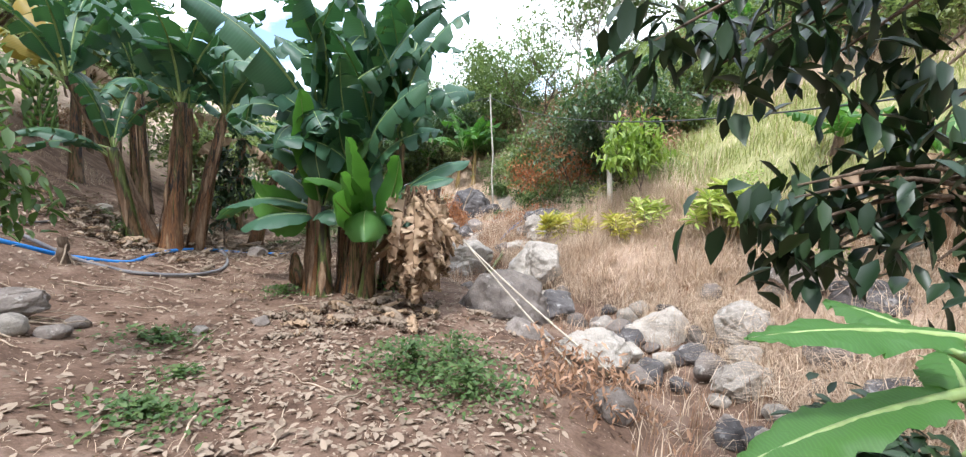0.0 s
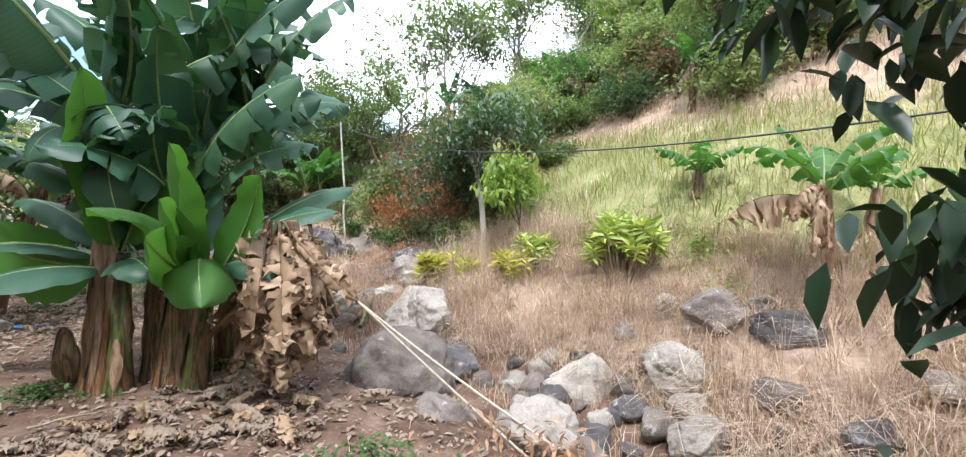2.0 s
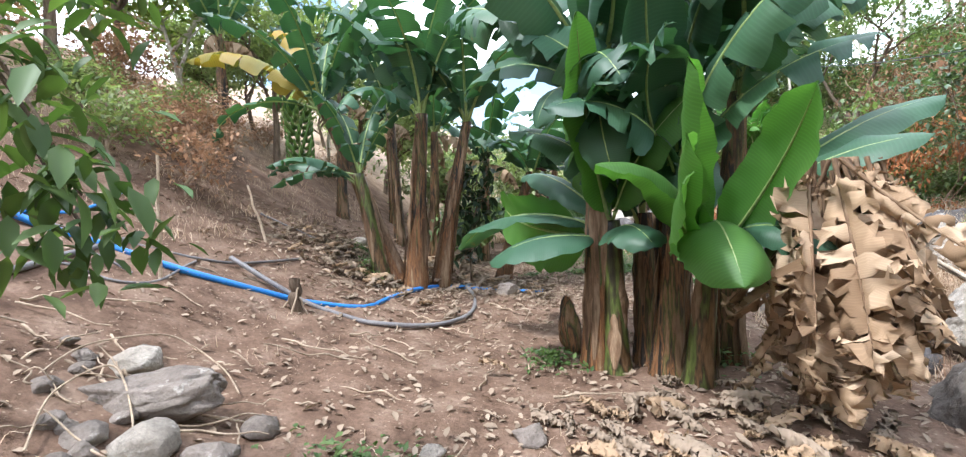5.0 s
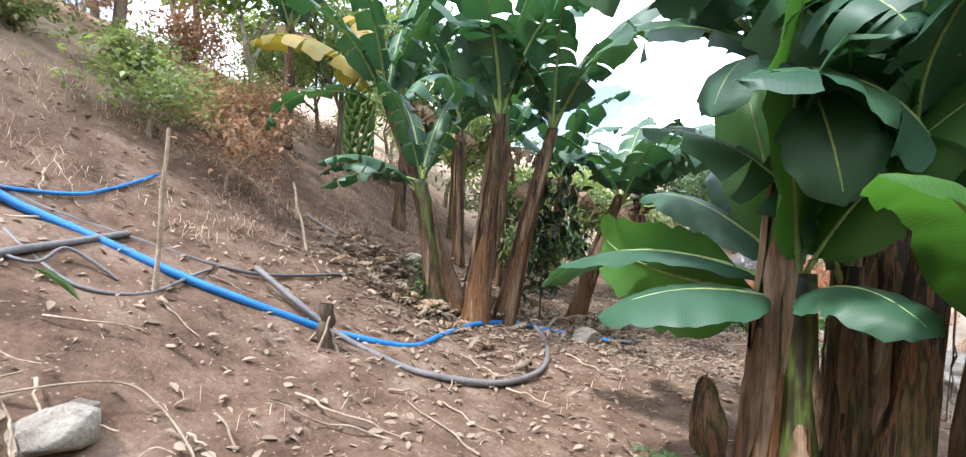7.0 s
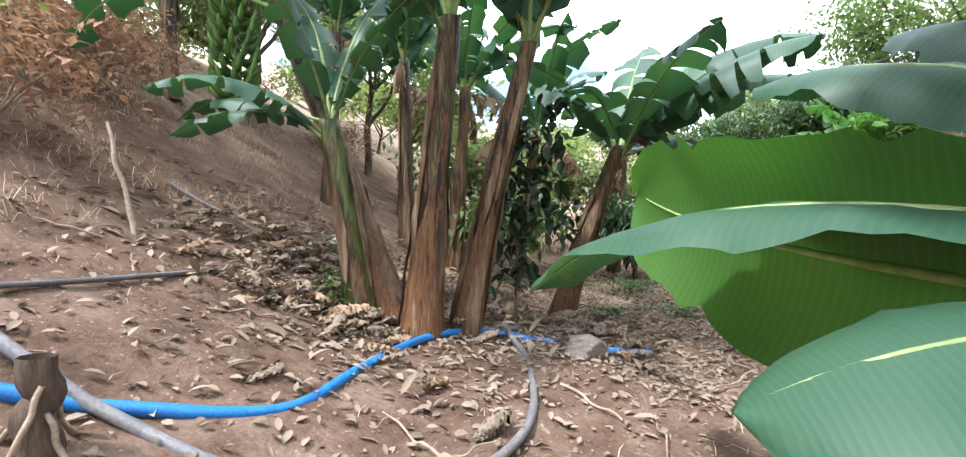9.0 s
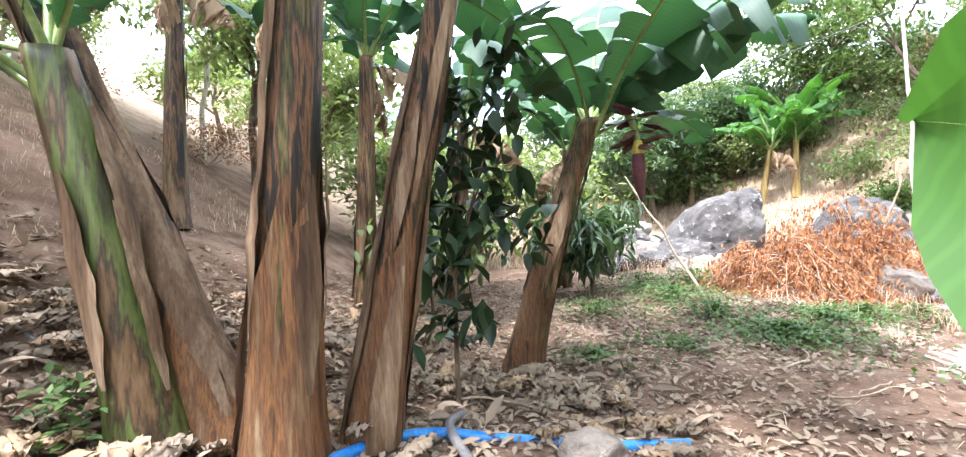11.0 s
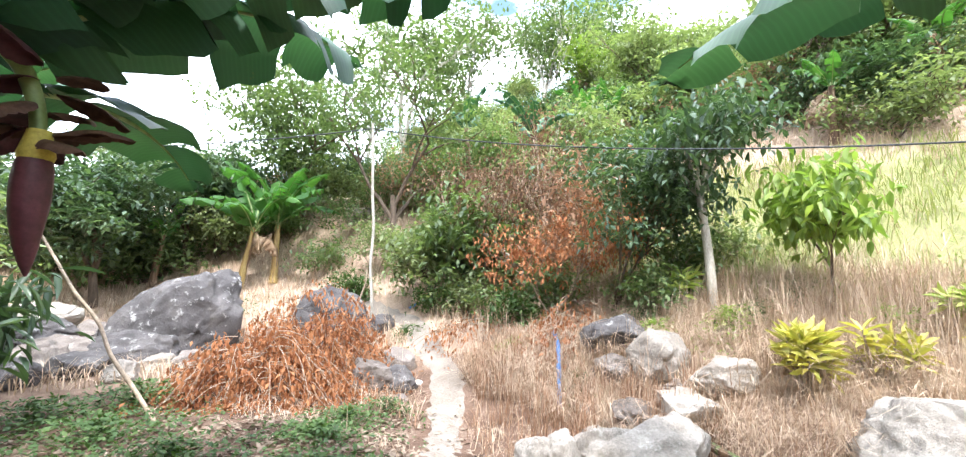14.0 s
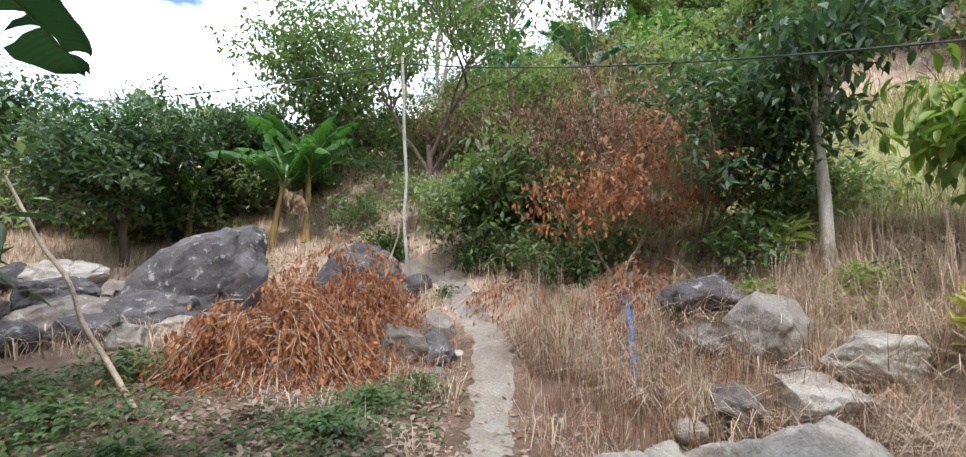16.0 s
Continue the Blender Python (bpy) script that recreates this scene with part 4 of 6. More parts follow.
# dead stem with its skirt of dry leaves
dead = thing("dead_banana_plant", -0.88, 7.68, ground_at(-0.88, 7.68) - 0.04, "dead banana plant draped in hanging dry brown leaves", "banana plant", CL)
sv, sf, _ = stem_mesh(1.85, 0.1, (0.08, -0.14), np.random.default_rng(5))
mesh_object("stem", sv, sf, M["sheath"], dead)
rd = np.random.default_rng(21)
for i in range(56):
    s = rd.uniform(0.5, 1.0) if i % 3 else 1.0
    az, out = rd.uniform(-3.3, 0.7), rd.uniform(0.04, 0.24)
    banana_leaf(dead, (0.08 * s * 1.85 + out * math.cos(az), -0.14 * s * 1.85 + out * math.sin(az), 1.84 * s), az, min(rd.uniform(0.6, 0.9) * (0.4 + 1.1 * s), 1.66 * s), rd.uniform(0.2, 0.4),
                radians(rd.uniform(-90, -70)), radians(rd.uniform(-8, 18)), rd, "dry", 0.35, rd.uniform(-1.6, -0.5) if i % 2 else rd.uniform(0.5, 1.5), rd.uniform(0.5, 1.4), rd.normal(0, 0.35), "dry_leaf", "", rd.normal(0, 0.35))

# ---- second group, beside the hose ----
G2 = "banana stems beside the blue hose"
banana_plant(-6.95, 9.2, 1.85, 0.15, (-0.1, -0.12), [
    (205, 1.9, 0.36, 38, 75), (250, 1.6, 0.36, 45, 85), (150, 2.0, 0.5, 72, 45), (290, 1.7, 0.42, 66, 50), (20, 1.5, 0.4, 68, 50), (100, 1.9, 0.45, 76, 40), (215, 1.5, 0.34, 15, 55)], 31,
    "banana plant with green-streaked stem and arching leaves", stem="stem_green", group=G2, peel=5, torn=0.2)
b_plant, b_top = banana_plant(-6.85, 9.5, 3.2, 0.15, (-0.33, -0.19), [
    (175, 2.7, 0.7, 74, 75, "banana_old"), (215, 2.8, 0.7, 58, 85, "banana_old"), (260, 2.4, 0.65, 66, 80), (120, 2.7, 0.7, 76, 60), (20, 2.5, 0.65, 78, 60), (235, 2.1, 0.62, 20, 95), (300, 2.4, 0.6, 70, 70), (80, 2.6, 0.66, 84, 40)], 32,
    "leaning banana plant with shaggy stem and a green bunch", group=G2, peel=10, torn=0.35)
banana_plant(-6.45, 9.52, 3.0, 0.165, (0.06, 0.05), [
    (0, 2.8, 0.75, 74, 70), (60, 2.8, 0.75, 76, 65), (130, 2.8, 0.75, 72, 70), (190, 2.8, 0.75, 70, 75), (240, 2.7, 0.75, 74, 80), (300, 2.7, 0.75, 70, 80), (335, 2.7, 0.7, 84, 45), (270, 2.2, 0.65, 40, 105), (215, 2.9, 0.72, 82, 45)], 33,
    "tall straight banana stem with brown and black sheaths", group=G2, peel=11, torn=0.45)
banana_plant(-6.33, 10.02, 2.95, 0.14, (0.17, 0.12), [
    (10, 2.7, 0.75, 70, 70), (70, 2.7, 0.75, 76, 65), (140, 2.5, 0.7, 76, 65), (-60, 2.5, 0.7, 70, 80), (215, 2.4, 0.65, 76, 70), (-25, 2.7, 0.65, 50, 90), (-100, 2.4, 0.65, 62, 85)], 34,
    "leaning banana stem wrapped in dry sheaths", group=G2, peel=12, torn=0.45)
d_plant, d_top = banana_plant(-6.15, 11.85, 2.25, 0.15, (0.28, 0.12), [
    (-4, 2.4, 0.9, 46, 48), (25, 2.4, 0.9, 50, 62), (95, 2.2, 0.8, 70, 45), (60, 2.5, 0.95, 62, 56), (-32, 2.2, 0.85, 56, 62), (10, 2.5, 0.9, 60, 75), (180, 2.2, 0.85, 60, 80), (140, 2.0, 0.6, 55, 80), (215, 2.0, 0.65, 65, 70), (265, 1.7, 0.6, 60, 100), (55, 1.9, 0.7, 25, 60)], 35,
    "banana plant in flower with broad overhanging leaves", group=G2, peel=11, torn=0.3)


def banana_flower(parent, top):
    """The bent stalk with its red bud and drying bracts."""
    o = np.array(top)
    pts = curve_points([o + (0, 0, -0.05), o + (0.14, 0.02, 0.12), o + (0.3, 0.0, 0.02), o + (0.38, -0.02, -0.15), o + (0.4, -0.02, -0.3)], 16)
    stalk = mesh_object("flower_stalk", *(lambda a: (a[0], np.array(a[1])))(tube(pts, [0.035, 0.03, 0.025], 8)), M["rib"], parent)
    end = pts[-1]
    r = np.random.default_rng(4)
    bud = [end + (0, 0, 0.02), end + (0, 0, -0.14), end + (0.005, 0, -0.3), end + (0.02, 0, -0.46)]
    bv, bf = tube(curve_points(bud, 10), [0.03, 0.055, 0.06, 0.05, 0.032, 0.004], 10)
    mesh_object("flower_bud", bv, np.array(bf), M["flower"], stalk, "dark red pointed bud")
    yv, yf = tube([end + (0, 0, 0.06), end + (0, 0, -0.03), end + (0, 0, -0.08)], [0.035, 0.055, 0.04], 10)
    mesh_object("bud_collar", yv, np.array(yf), M["shoot_yellow"], stalk)
    for i in range(14):
        v, f, uv, _ = banana_blade(r, r.uniform(0.18, 0.3), 0.14, radians(r.uniform(-20, 40)), radians(r.uniform(20, 70)), 0.05, 0.3, 0.5)
        b = mesh_object("bract", v, np.array(f), M["bract" if i % 3 else "flower"], stalk, uv=uv)
        b.location, b.rotation_euler = end + (0, 0, r.uniform(0.0, 0.28)), (0, 0, r.uniform(0, 6.28))


banana_flower(d_plant, d_top)

fr = np.random.default_rng(8)
base_b = np.array((b_top[0] - 0.32, b_top[1] - 0.25, b_top[2] - 0.05))
sv, sf = tube(curve_points([np.array(b_top), np.array(b_top) + (-0.16, -0.12, 0.14), base_b, base_b + (0, 0, -0.95)], 14), [0.035, 0.025], 7)
bunch = mesh_object("fruit_stalk", sv, np.array(sf), M["rib"], b_plant, "large bunch of green bananas")
for row in range(8):
    for k in range(9):
        a = 6.28 * k / 9 + row * 0.5
        r0 = 0.06
        o = base_b + (math.cos(a) * r0, math.sin(a) * r0, -0.1 - 0.12 * row)
        out = np.array((math.cos(a), math.sin(a), 0))
        pts = [o, o + out * 0.1 + (0, 0, 0.0), o + out * 0.16 + (0, 0, 0.06), o + out * 0.17 + (0, 0, 0.14)]
        fv, ff = tube(pts, [0.014, 0.032, 0.03, 0.01], 6)
        mesh_object("fruit", fv, np.array(ff), M["fruit"], bunch)

# more bananas behind
for i, (x, y, h, lx, ly) in enumerate([(-8.6, 12.6, 3.2, 0.05, 0.0), (-9.4, 12.2, 3.4, -0.04, 0.0), (-8.2, 14.2, 2.8, 0.08, 0.0), (-10.6, 11.4, 3.2, 0.0, 0.05), (-7.2, 16.5, 2.6, 0.06, 0.0),
                                       (-11.4, 14.0, 3.3, 0.0, 0.0), (-12.6, 9.6, 2.8, 0.03, 0.0)]):
    rr = np.random.default_rng(60 + i)
    banana_plant(x, y, h, 0.14, (lx, ly), crown_rows(8, 2.5, 0.62, rr, (55, 85), (40, 90)), 60 + i, "banana plant among the trees with torn leaves", peel=3, torn=0.5, hanging=2, group="bananas behind the stems")

# bananas on and below the hillside
for i, (x, y, h, n, ln, hang, mt) in enumerate([(-3.3, 25.4, 1.9, 10, 2.5, 2, "banana_young"), (-2.4, 25.2, 1.8, 10, 2.5, 1, "banana_young"), (6.1, 7.35, 1.55, 6, 1.35, 4, "banana_young"), (7.6, 8.0, 0.8, 6, 1.2, 0, "banana_young"), (6.5, 10.6, 0.6, 6, 1.1, 0, "banana_young"),
                                                 (7.4, 21.6, 1.8, 6, 1.6, 6, "banana_young"), (8.3, 22.6, 2.0, 6, 1.6, 6, "banana_young"), (9.4, 22.2, 1.6, 5, 1.5, 5, "banana_young"), (9.6, 14.9, 1.6, 6, 1.5, 6, "banana_young"),
                                                 (4.6, 21.5, 2.6, 6, 1.9, 0, "banana"), (3.6, 23.6, 3.0, 6, 2.0, 0, "banana"), (11.5, 13.2, 1.8, 6, 1.6, 3, "banana_young"), (12.0, 17.0, 1.8, 6, 1.6, 4, "banana_young"), (-5.5, 27.5, 1.6, 6, 1.7, 0, "banana_young")]):
    rr = np.random.default_rng(90 + i)
    banana_plant(x, y, h, 0.11, (rr.normal(0, 0.08), rr.normal(0, 0.05)), crown_rows(n, ln, 0.7 if i < 2 else 0.42, rr, (50, 82), (40, 100)), 90 + i,
                 "banana plant with brown skirt on the dry slope" if hang > 2 else "light green banana plant on open ground", mt, "stem_ochre" if i < 2 else "sheath", 2, 0.35, hang, "bananas on the slope")

# ---- stones ----
stone("boulder", 1.0, 10.95, 1.4, 1.95, 1.4, M["rock_pale"], "pale flat-topped boulder with a dark crack", 0, 1, 0.25, flat=0.28, cracks=4)
stone("boulder", 0.4, 8.1, 1.65, 1.4, 1.45, M["rock_brown"], "dark rounded boulder under the ropes", 15, 2, z=-0.7, sharp=0.0, cracks=1)
stone("boulder", 0.85, 7.1, 1.0, 0.8, 1.1, M["rock_brown"], "dark weathered boulder in the gully", 60, 3, z=-0.95, sharp=0.0, cracks=1)
stone("boulder", 2.85, 8.3, 1.3, 0.85, 1.6, M["rock_pale"], "large pale pointed boulder in the gully", -20, 4, z=-1.14, sharp=0.1, cracks=0)
stone("boulder", 1.65, 6.6, 1.0, 0.7, 0.6, M["rock_pale"], "pale low boulder in the gully", 30, 5)
stone("boulder", 3.75, 7.35, 0.95, 0.8, 0.75, M["rock_pale"], "pale boulder in the gully", 75, 6)
stone("boulder", 3.35, 6.4, 0.75, 0.6, 0.5, M["rock_pale"], "pale boulder in the gully", 10, 7)
stone("boulder", 1.35, 9.25, 0.9, 0.8, 0.7, M["rock_dark"], "dark boulder behind the ropes", 40, 9)
stone("boulder", 4.6, 7.7, 1.0, 0.8, 0.8, M["rock_brown"], "brown boulder at the foot of the slope", 0, 8)
stone("boulder", -1.0, 12.85, 1.9, 1.4, 1.2, M["rock_pale"], "pale split boulder beside the trail", 25, 10, z=-0.68, cracks=6, sharp=0.42)
stone("boulder", -1.15, 12.4, 1.1, 0.7, 0.7, M["rock_pale"], "pale broken face of the split boulder", 10, 27, z=-0.85, cracks=4, sharp=0.42)
stone("boulder", -1.72, 13.15, 0.8, 0.8, 0.95, M["rock_pale"], "pale cracked piece of the split boulder", 60, 11, z=-0.62, cracks=4, sharp=0.42)
stone("boulder", -4.55, 21.7, 2.9, 1.9, 2.9, M["rock_dark"], "huge dark lichen-spotted boulder", 25, 57, 0.25, sharp=0.1, cracks=1, slant=0.45)
stone("boulder", -1.9, 20.4, 2.3, 1.4, 1.9, M["rock_dark"], "dark boulder behind the dry brush", -15, 13, 0.3)
stone("boulder", -6.2, 21.0, 1.8, 1.3, 0.9, M["rock_brown"], "grey boulder beside the huge one", 40, 14)
stone("boulder", -2.05, 17.3, 0.85, 0.7, 0.75, M["rock_brown"], "rounded brown boulder beside the trail", 0, 15)
stone("boulder", -1.35, 17.8, 0.8, 0.6, 0.6, M["rock_brown"], "brown boulder beside the trail", 30, 16)
stone("boulder", 1.2, 15.0, 1.3, 1.0, 0.75, M["rock_dark"], "grey slab boulder below the shrubs", -30, 17)
stone("boulder", 0.95, 14.1, 1.0, 0.85, 0.8, M["rock_pale"], "pale rounded boulder on the bank", 10, 18)
stone("boulder", 0.2, 13.9, 0.8, 0.6, 0.4, M["rock_brown"], "low brown boulder on the bank", 10, 19)
stone("boulder", 1.15, 13.2, 1.1, 0.7, 0.5, M["rock_pale"], "pale boulder half sunk in dry grass", -20, 20)
stone("boulder", -5.15, 10.4, 0.45, 0.36, 0.3, M["rock_brown"], "yellowish stone against the hose", 30, 22, 0.25, category="stone")
for i, (x, y, w) in enumerate([(-5.9, 19.6, 0.9), (-6.6, 20.0, 1.1), (-5.3, 18.9, 0.7), (-6.9, 18.6, 0.8), (-7.6, 20.8, 1.3), (-5.0, 20.3, 0.8), (-0.9, 20.0, 0.8), (0.6, 14.6, 0.7), (0.5, 13.4, 0.8), (4.9, 6.9, 0.8), (4.2, 6.3, 0.6), (2.2, 7.4, 0.55), (3.1, 7.3, 0.5), (5.2, 7.6, 0.6), (2.1, 8.6, 0.6)]):
    stone("boulder", x, y, w, w * 0.8, w * 0.65, M[("rock_dark", "rock_brown", "rock_pale")[i % 3]], "weathered boulder among dry grass", 35 * i, 300 + i, 0.25, group="scattered boulders")
for i, (x, y, w) in enumerate([(-5.35, 20.75, 1.7), (-6.9, 22.0, 1.5), (-6.25, 23.1, 1.0), (-7.9, 23.4, 1.3), (-6.6, 19.2, 1.0), (-4.4, 19.9, 0.9), (-1.55, 17.2, 0.8)]):
    stone("boulder", x, y, w, w * 0.75, w * 0.6, M[("rock_dark", "rock_dark", "rock_brown")[i % 3]], "dark rounded boulder beside the stream bed", 50 * i, 340 + i, 0.25, group="stream boulders")
stone("boulder", -7.2, 23.4, 1.5, 1.2, 0.9, M["rock_pale"], "pale boulder beside the stream bed", 0, 23)
stone("boulder", -8.3, 22.2, 1.2, 1.0, 0.7, M["rock_dark"], "dark boulder beside the stream bed", 0, 24)
stone("boulder", 0.6, 26.6, 1.2, 0.9, 0.8, M["rock_brown"], "boulder on the bare bank", 0, 25)
slab = stone("stone_slab", -4.33, 4.76, 1.05, 0.4, 0.34, M["rock_brown"], "long flat stone slab lying on the earth", 43, 26, 0.3, sharp=0.3, category="stone")
for i, (x, y, w) in enumerate([(-3.95, 4.6, 0.42), (-3.72, 4.8, 0.34), (-4.12, 4.4, 0.26), (-4.85, 4.9, 0.4), (-4.3, 4.3, 0.2), (-2.5, 6.3, 0.3), (-2.9, 5.75, 0.22), (-3.85, 5.2, 0.3), (-4.6, 4.35, 0.22), (-1.3, 17.0, 0.22),
                               (-1.75, 16.6, 0.3), (0.3, 17.4, 0.35), (-8.7, 10.3, 0.5), (-8.0, 11.0, 0.35)]):
    stone("stone", x, y, w, w * 0.8, w * 0.6, M["rock_brown" if i % 3 else "rock_pale"], "small stone half sunk in the earth", 40 * i, 40 + i, 0.4, 0.4, detail=3, category="stone", group="loose stones")
rs = np.random.default_rng(17)
for i in range(75):
    y = rs.uniform(5.0, 19) if i % 2 else rs.uniform(5, 9.5)
    x = gully_x(y) + rs.normal(0.35, 0.75)
    w = rs.uniform(0.2, 0.62)
    if abs(x + 1.4) < 0.9 and y > 14.5:
        continue
    stone("boulder", x, y, w, w * 0.8, w * 0.7, M[("rock_pale", "rock_brown", "rock_dark")[i % 3]], "boulder among the stones of the gully", 50 * i, 200 + i, 0.25, detail=3, group="gully boulders")

# ---- hoses, sticks, rope, cable ----
pipe("blue_hose", [(-7.5, 3.9, 0.05), (-6.85, 5.1, 0.03), (-6.45, 5.75, 0), (-6.24, 6.1, 0), (-6.12, 6.4, 0), (-6.03, 6.67, 0), (-5.88, 7.05, 0), (-5.72, 7.44, 0), (-5.71, 7.8, 0), (-5.97, 8.4, 0), (-6.2, 9.1, 0), (-6.27, 9.6, 0), (-6.2, 10.04, 0),
                   (-5.99, 10.33, 0), (-5.6, 10.5, 0), (-5.2, 10.65, 0), (-4.7, 10.9, 0)], 0.036, M["blue_pipe"], "bright blue plastic water hose on bare earth")
pipe("grey_hose", [(-6.65, 6.5, 0.1), (-6.3, 6.65, 0.08), (-6.0, 6.85, 0.05), (-5.75, 7.03, 0), (-5.45, 7.2, 0), (-5.04, 7.51, 0), (-4.76, 7.95, 0), (-4.77, 8.55, 0), (-4.98, 9.14, 0), (-5.55, 9.95, 0), (-6.0, 10.35, 0.03), (-6.05, 10.6, 0.02)], 0.03, M["grey_pipe"],
     "grey plastic pipe looping over bare earth")
pipe("thin_hose", [(-7.3, 4.6, 0), (-6.85, 5.9, 0), (-6.77, 6.2, 0), (-6.8, 6.72, 0), (-7.27, 7.89, 0)], 0.018, M["grey_pipe"], "thin black hose on the earth")
pipe("grey_hose", [(-5.6, 4.1, 0.02), (-6.0, 4.55, 0.02), (-6.3, 4.85, 0.03), (-6.6, 5.2, 0.04), (-6.95, 5.55, 0.02)], 0.03, M["grey_pipe"], "grey plastic pipe lying across the blue hose")
pipe("thin_hose", [(-6.6, 4.8, 0.02), (-6.3, 4.95, 0), (-6.05, 5.15, 0), (-6.1, 5.5, 0), (-6.5, 5.95, 0.02), (-6.75, 6.2, 0)], 0.014, M["grey_pipe"], "thin black hose looped on the earth")
pipe("thin_hose", [(-6.4, 4.6, 0.0), (-6.15, 4.9, 0.06), (-6.35, 5.1, 0.1), (-6.2, 5.35, 0.02)], 0.012, M["grey_pipe"], "thin black hose looped on the earth")
pipe("blue_hose", [(-6.9, 4.3, 0.04), (-7.4, 5.2, 0.03), (-7.75, 5.55, 0.02), (-8.05, 5.8, 0.02), (-8.6, 6.2, 0.0)], 0.018, M["blue_pipe"], "thin blue hose running up the bank")
pipe("dry_vine", [(-4.7, 4.35, 0.02), (-4.95, 4.68, 0.08), (-5.05, 5.2, 0.1), (-4.65, 5.35, 0.05), (-4.3, 5.3, 0.02)], 0.006, M["twig"], "dry vine looped over the stones", "vine")
pipe("dry_vine", [(-4.05, 4.15, 0.02), (-4.4, 4.35, 0.12), (-4.5, 4.65, 0.2), (-4.1, 4.6, 0.08), (-3.8, 4.45, 0.02)], 0.006, M["twig"], "dry vine looped over the slab", "vine")
pipe("thin_hose", [(-9.2, 8.4, 0), (-8.4, 8.9, 0), (-7.8, 9.1, 0)], 0.02, M["grey_pipe"], "thin grey hose among fallen leaves")
pipe("blue_hose", [(0.95, 16.25, 0.08), (0.72, 16.0, 0.22), (0.46, 15.6, 0.24), (0.12, 15.2, 0.18), (-0.25, 14.78, 0.05)], 0.034, M["blue_pipe"], "blue hose hanging down the bank")
pipe("blue_hose", [(0.2, 20.9, 0), (0.9, 20.7, 0), (1.5, 20.4, 0), (1.9, 20.1, 0.05)], 0.035, M["blue_pipe"], "blue hose crossing behind the trail")


def stick(name, a, b, r0, r1, material, label, category="stick", bend=0.04, seed=0):
    r = np.random.default_rng(seed)
    a, b = np.array(a, float), np.array(b, float)
    pts = [a + (b - a) * s + r.normal(0, bend, 3) * math.sin(s * 3.14) * np.linalg.norm(b - a) * 0.5 for s in np.linspace(0, 1, 7)]
    v, f = tube(curve_points(pts, 22), [r0, r1], 8)
    return tagged(mesh_object(name, v, np.array(f), material), label, category)


def on(x, y, up=0.0):
    return (x, y, ground_at(x, y) + up)


stick("stick", on(-6.15, 5.55, -0.1), on(-6.1, 5.6, 1.25), 0.02, 0.013, M["twig"], "thin upright dry stick in the earth", seed=1)
stick("stick", on(-7.77, 7.64, -0.1), on(-8.05, 7.55, 0.75), 0.022, 0.015, M["twig"], "dry stick leaning in the earth", seed=2)
stick("stick", on(-4.75, 16.0, 0.0), (-6.2, 17.6, 1.6), 0.024, 0.016, M["twig"], "long bare pole leaning beside the brush", seed=3, bend=0.008)
stick("stick", on(-2.0, 18.7, 0.4), (-1.55, 19.1, 1.4), 0.025, 0.012, M["twig"], "bare grey twig above the brush", seed=4)
stick("stick", on(1.9, 18.4, 0.6), (0.9, 18.9, 2.6), 0.07, 0.045, M["pale_bark"], "broken pale branch in the dead shrub", seed=5)
stick("stick", on(-5.0, 9.6, 0.02), on(-4.4, 9.3, 0.04), 0.012, 0.008, M["twig"], "dry stick on the earth", seed=6)
stick("stick", (0.1, 13.2, -0.45), (-0.1, 11.7, -0.72), 0.05, 0.04, M["stem_green"], "cut green banana stalk among the stones", seed=7, bend=0.02)
stick("power_pole", on(-0.85, 20.6, -0.3), (-1.2, 20.31, 4.95), 0.04, 0.032, M["pale_bark"], "slim pale wooden pole carrying a cable", "pole", bend=0.012, seed=8)
peg = stick("peg", on(-5.72, 6.72, -0.1), on(-5.72, 6.72, 0.38), 0.07, 0.06, M["bark"], "short rough wooden peg holding the pipe", "peg", seed=9)
wraps = [on(-5.72 + 0.14 * math.cos(a), 6.72 + 0.14 * math.sin(a), 0.0) for a in (0.4, 2.2, 4.0, 5.3)]
for i, w in enumerate(wraps):
    stick("stick", w, on(-5.72 + 0.02 * i, 6.72, 0.3), 0.012, 0.01, M["twig"], "thin stick propped against the peg", seed=20 + i)


def line_between(name, a, b, sag, radius, material, label, category):
    a, b = np.array(a, float), np.array(b, float)
    pts = [a + (b - a) * s - np.array((0, 0, sag * 4 * s * (1 - s))) for s in np.linspace(0, 1, 50)]
    v, f = tube(pts, radius, 6)
    return tagged(mesh_object(name, v, np.array(f), material), label, category)


line_between("rope", (-0.32, 7.75, 0.7), (1.5, 5.7, -0.6), 0.02, 0.012, M["rope"], "taut pale rope tied to the dead banana stem", "rope")
line_between("rope", (-0.3, 7.72, 0.66), (1.78, 6.05, -0.6), 0.05, 0.012, M["rope"], "second pale rope tied to the dead banana stem", "rope")
line_between("cable", (-1.2, 20.31, 4.81), (7.32, 0.86, 2.98), 1.15, 0.012, M["cable"], "dark overhead cable sagging across the slope", "cable")
line_between("cable", (-1.2, 20.31, 4.81), (-14.0, 34.0, 6.0), 0.5, 0.015, M["cable"], "dark overhead cable running to the far trees", "cable")

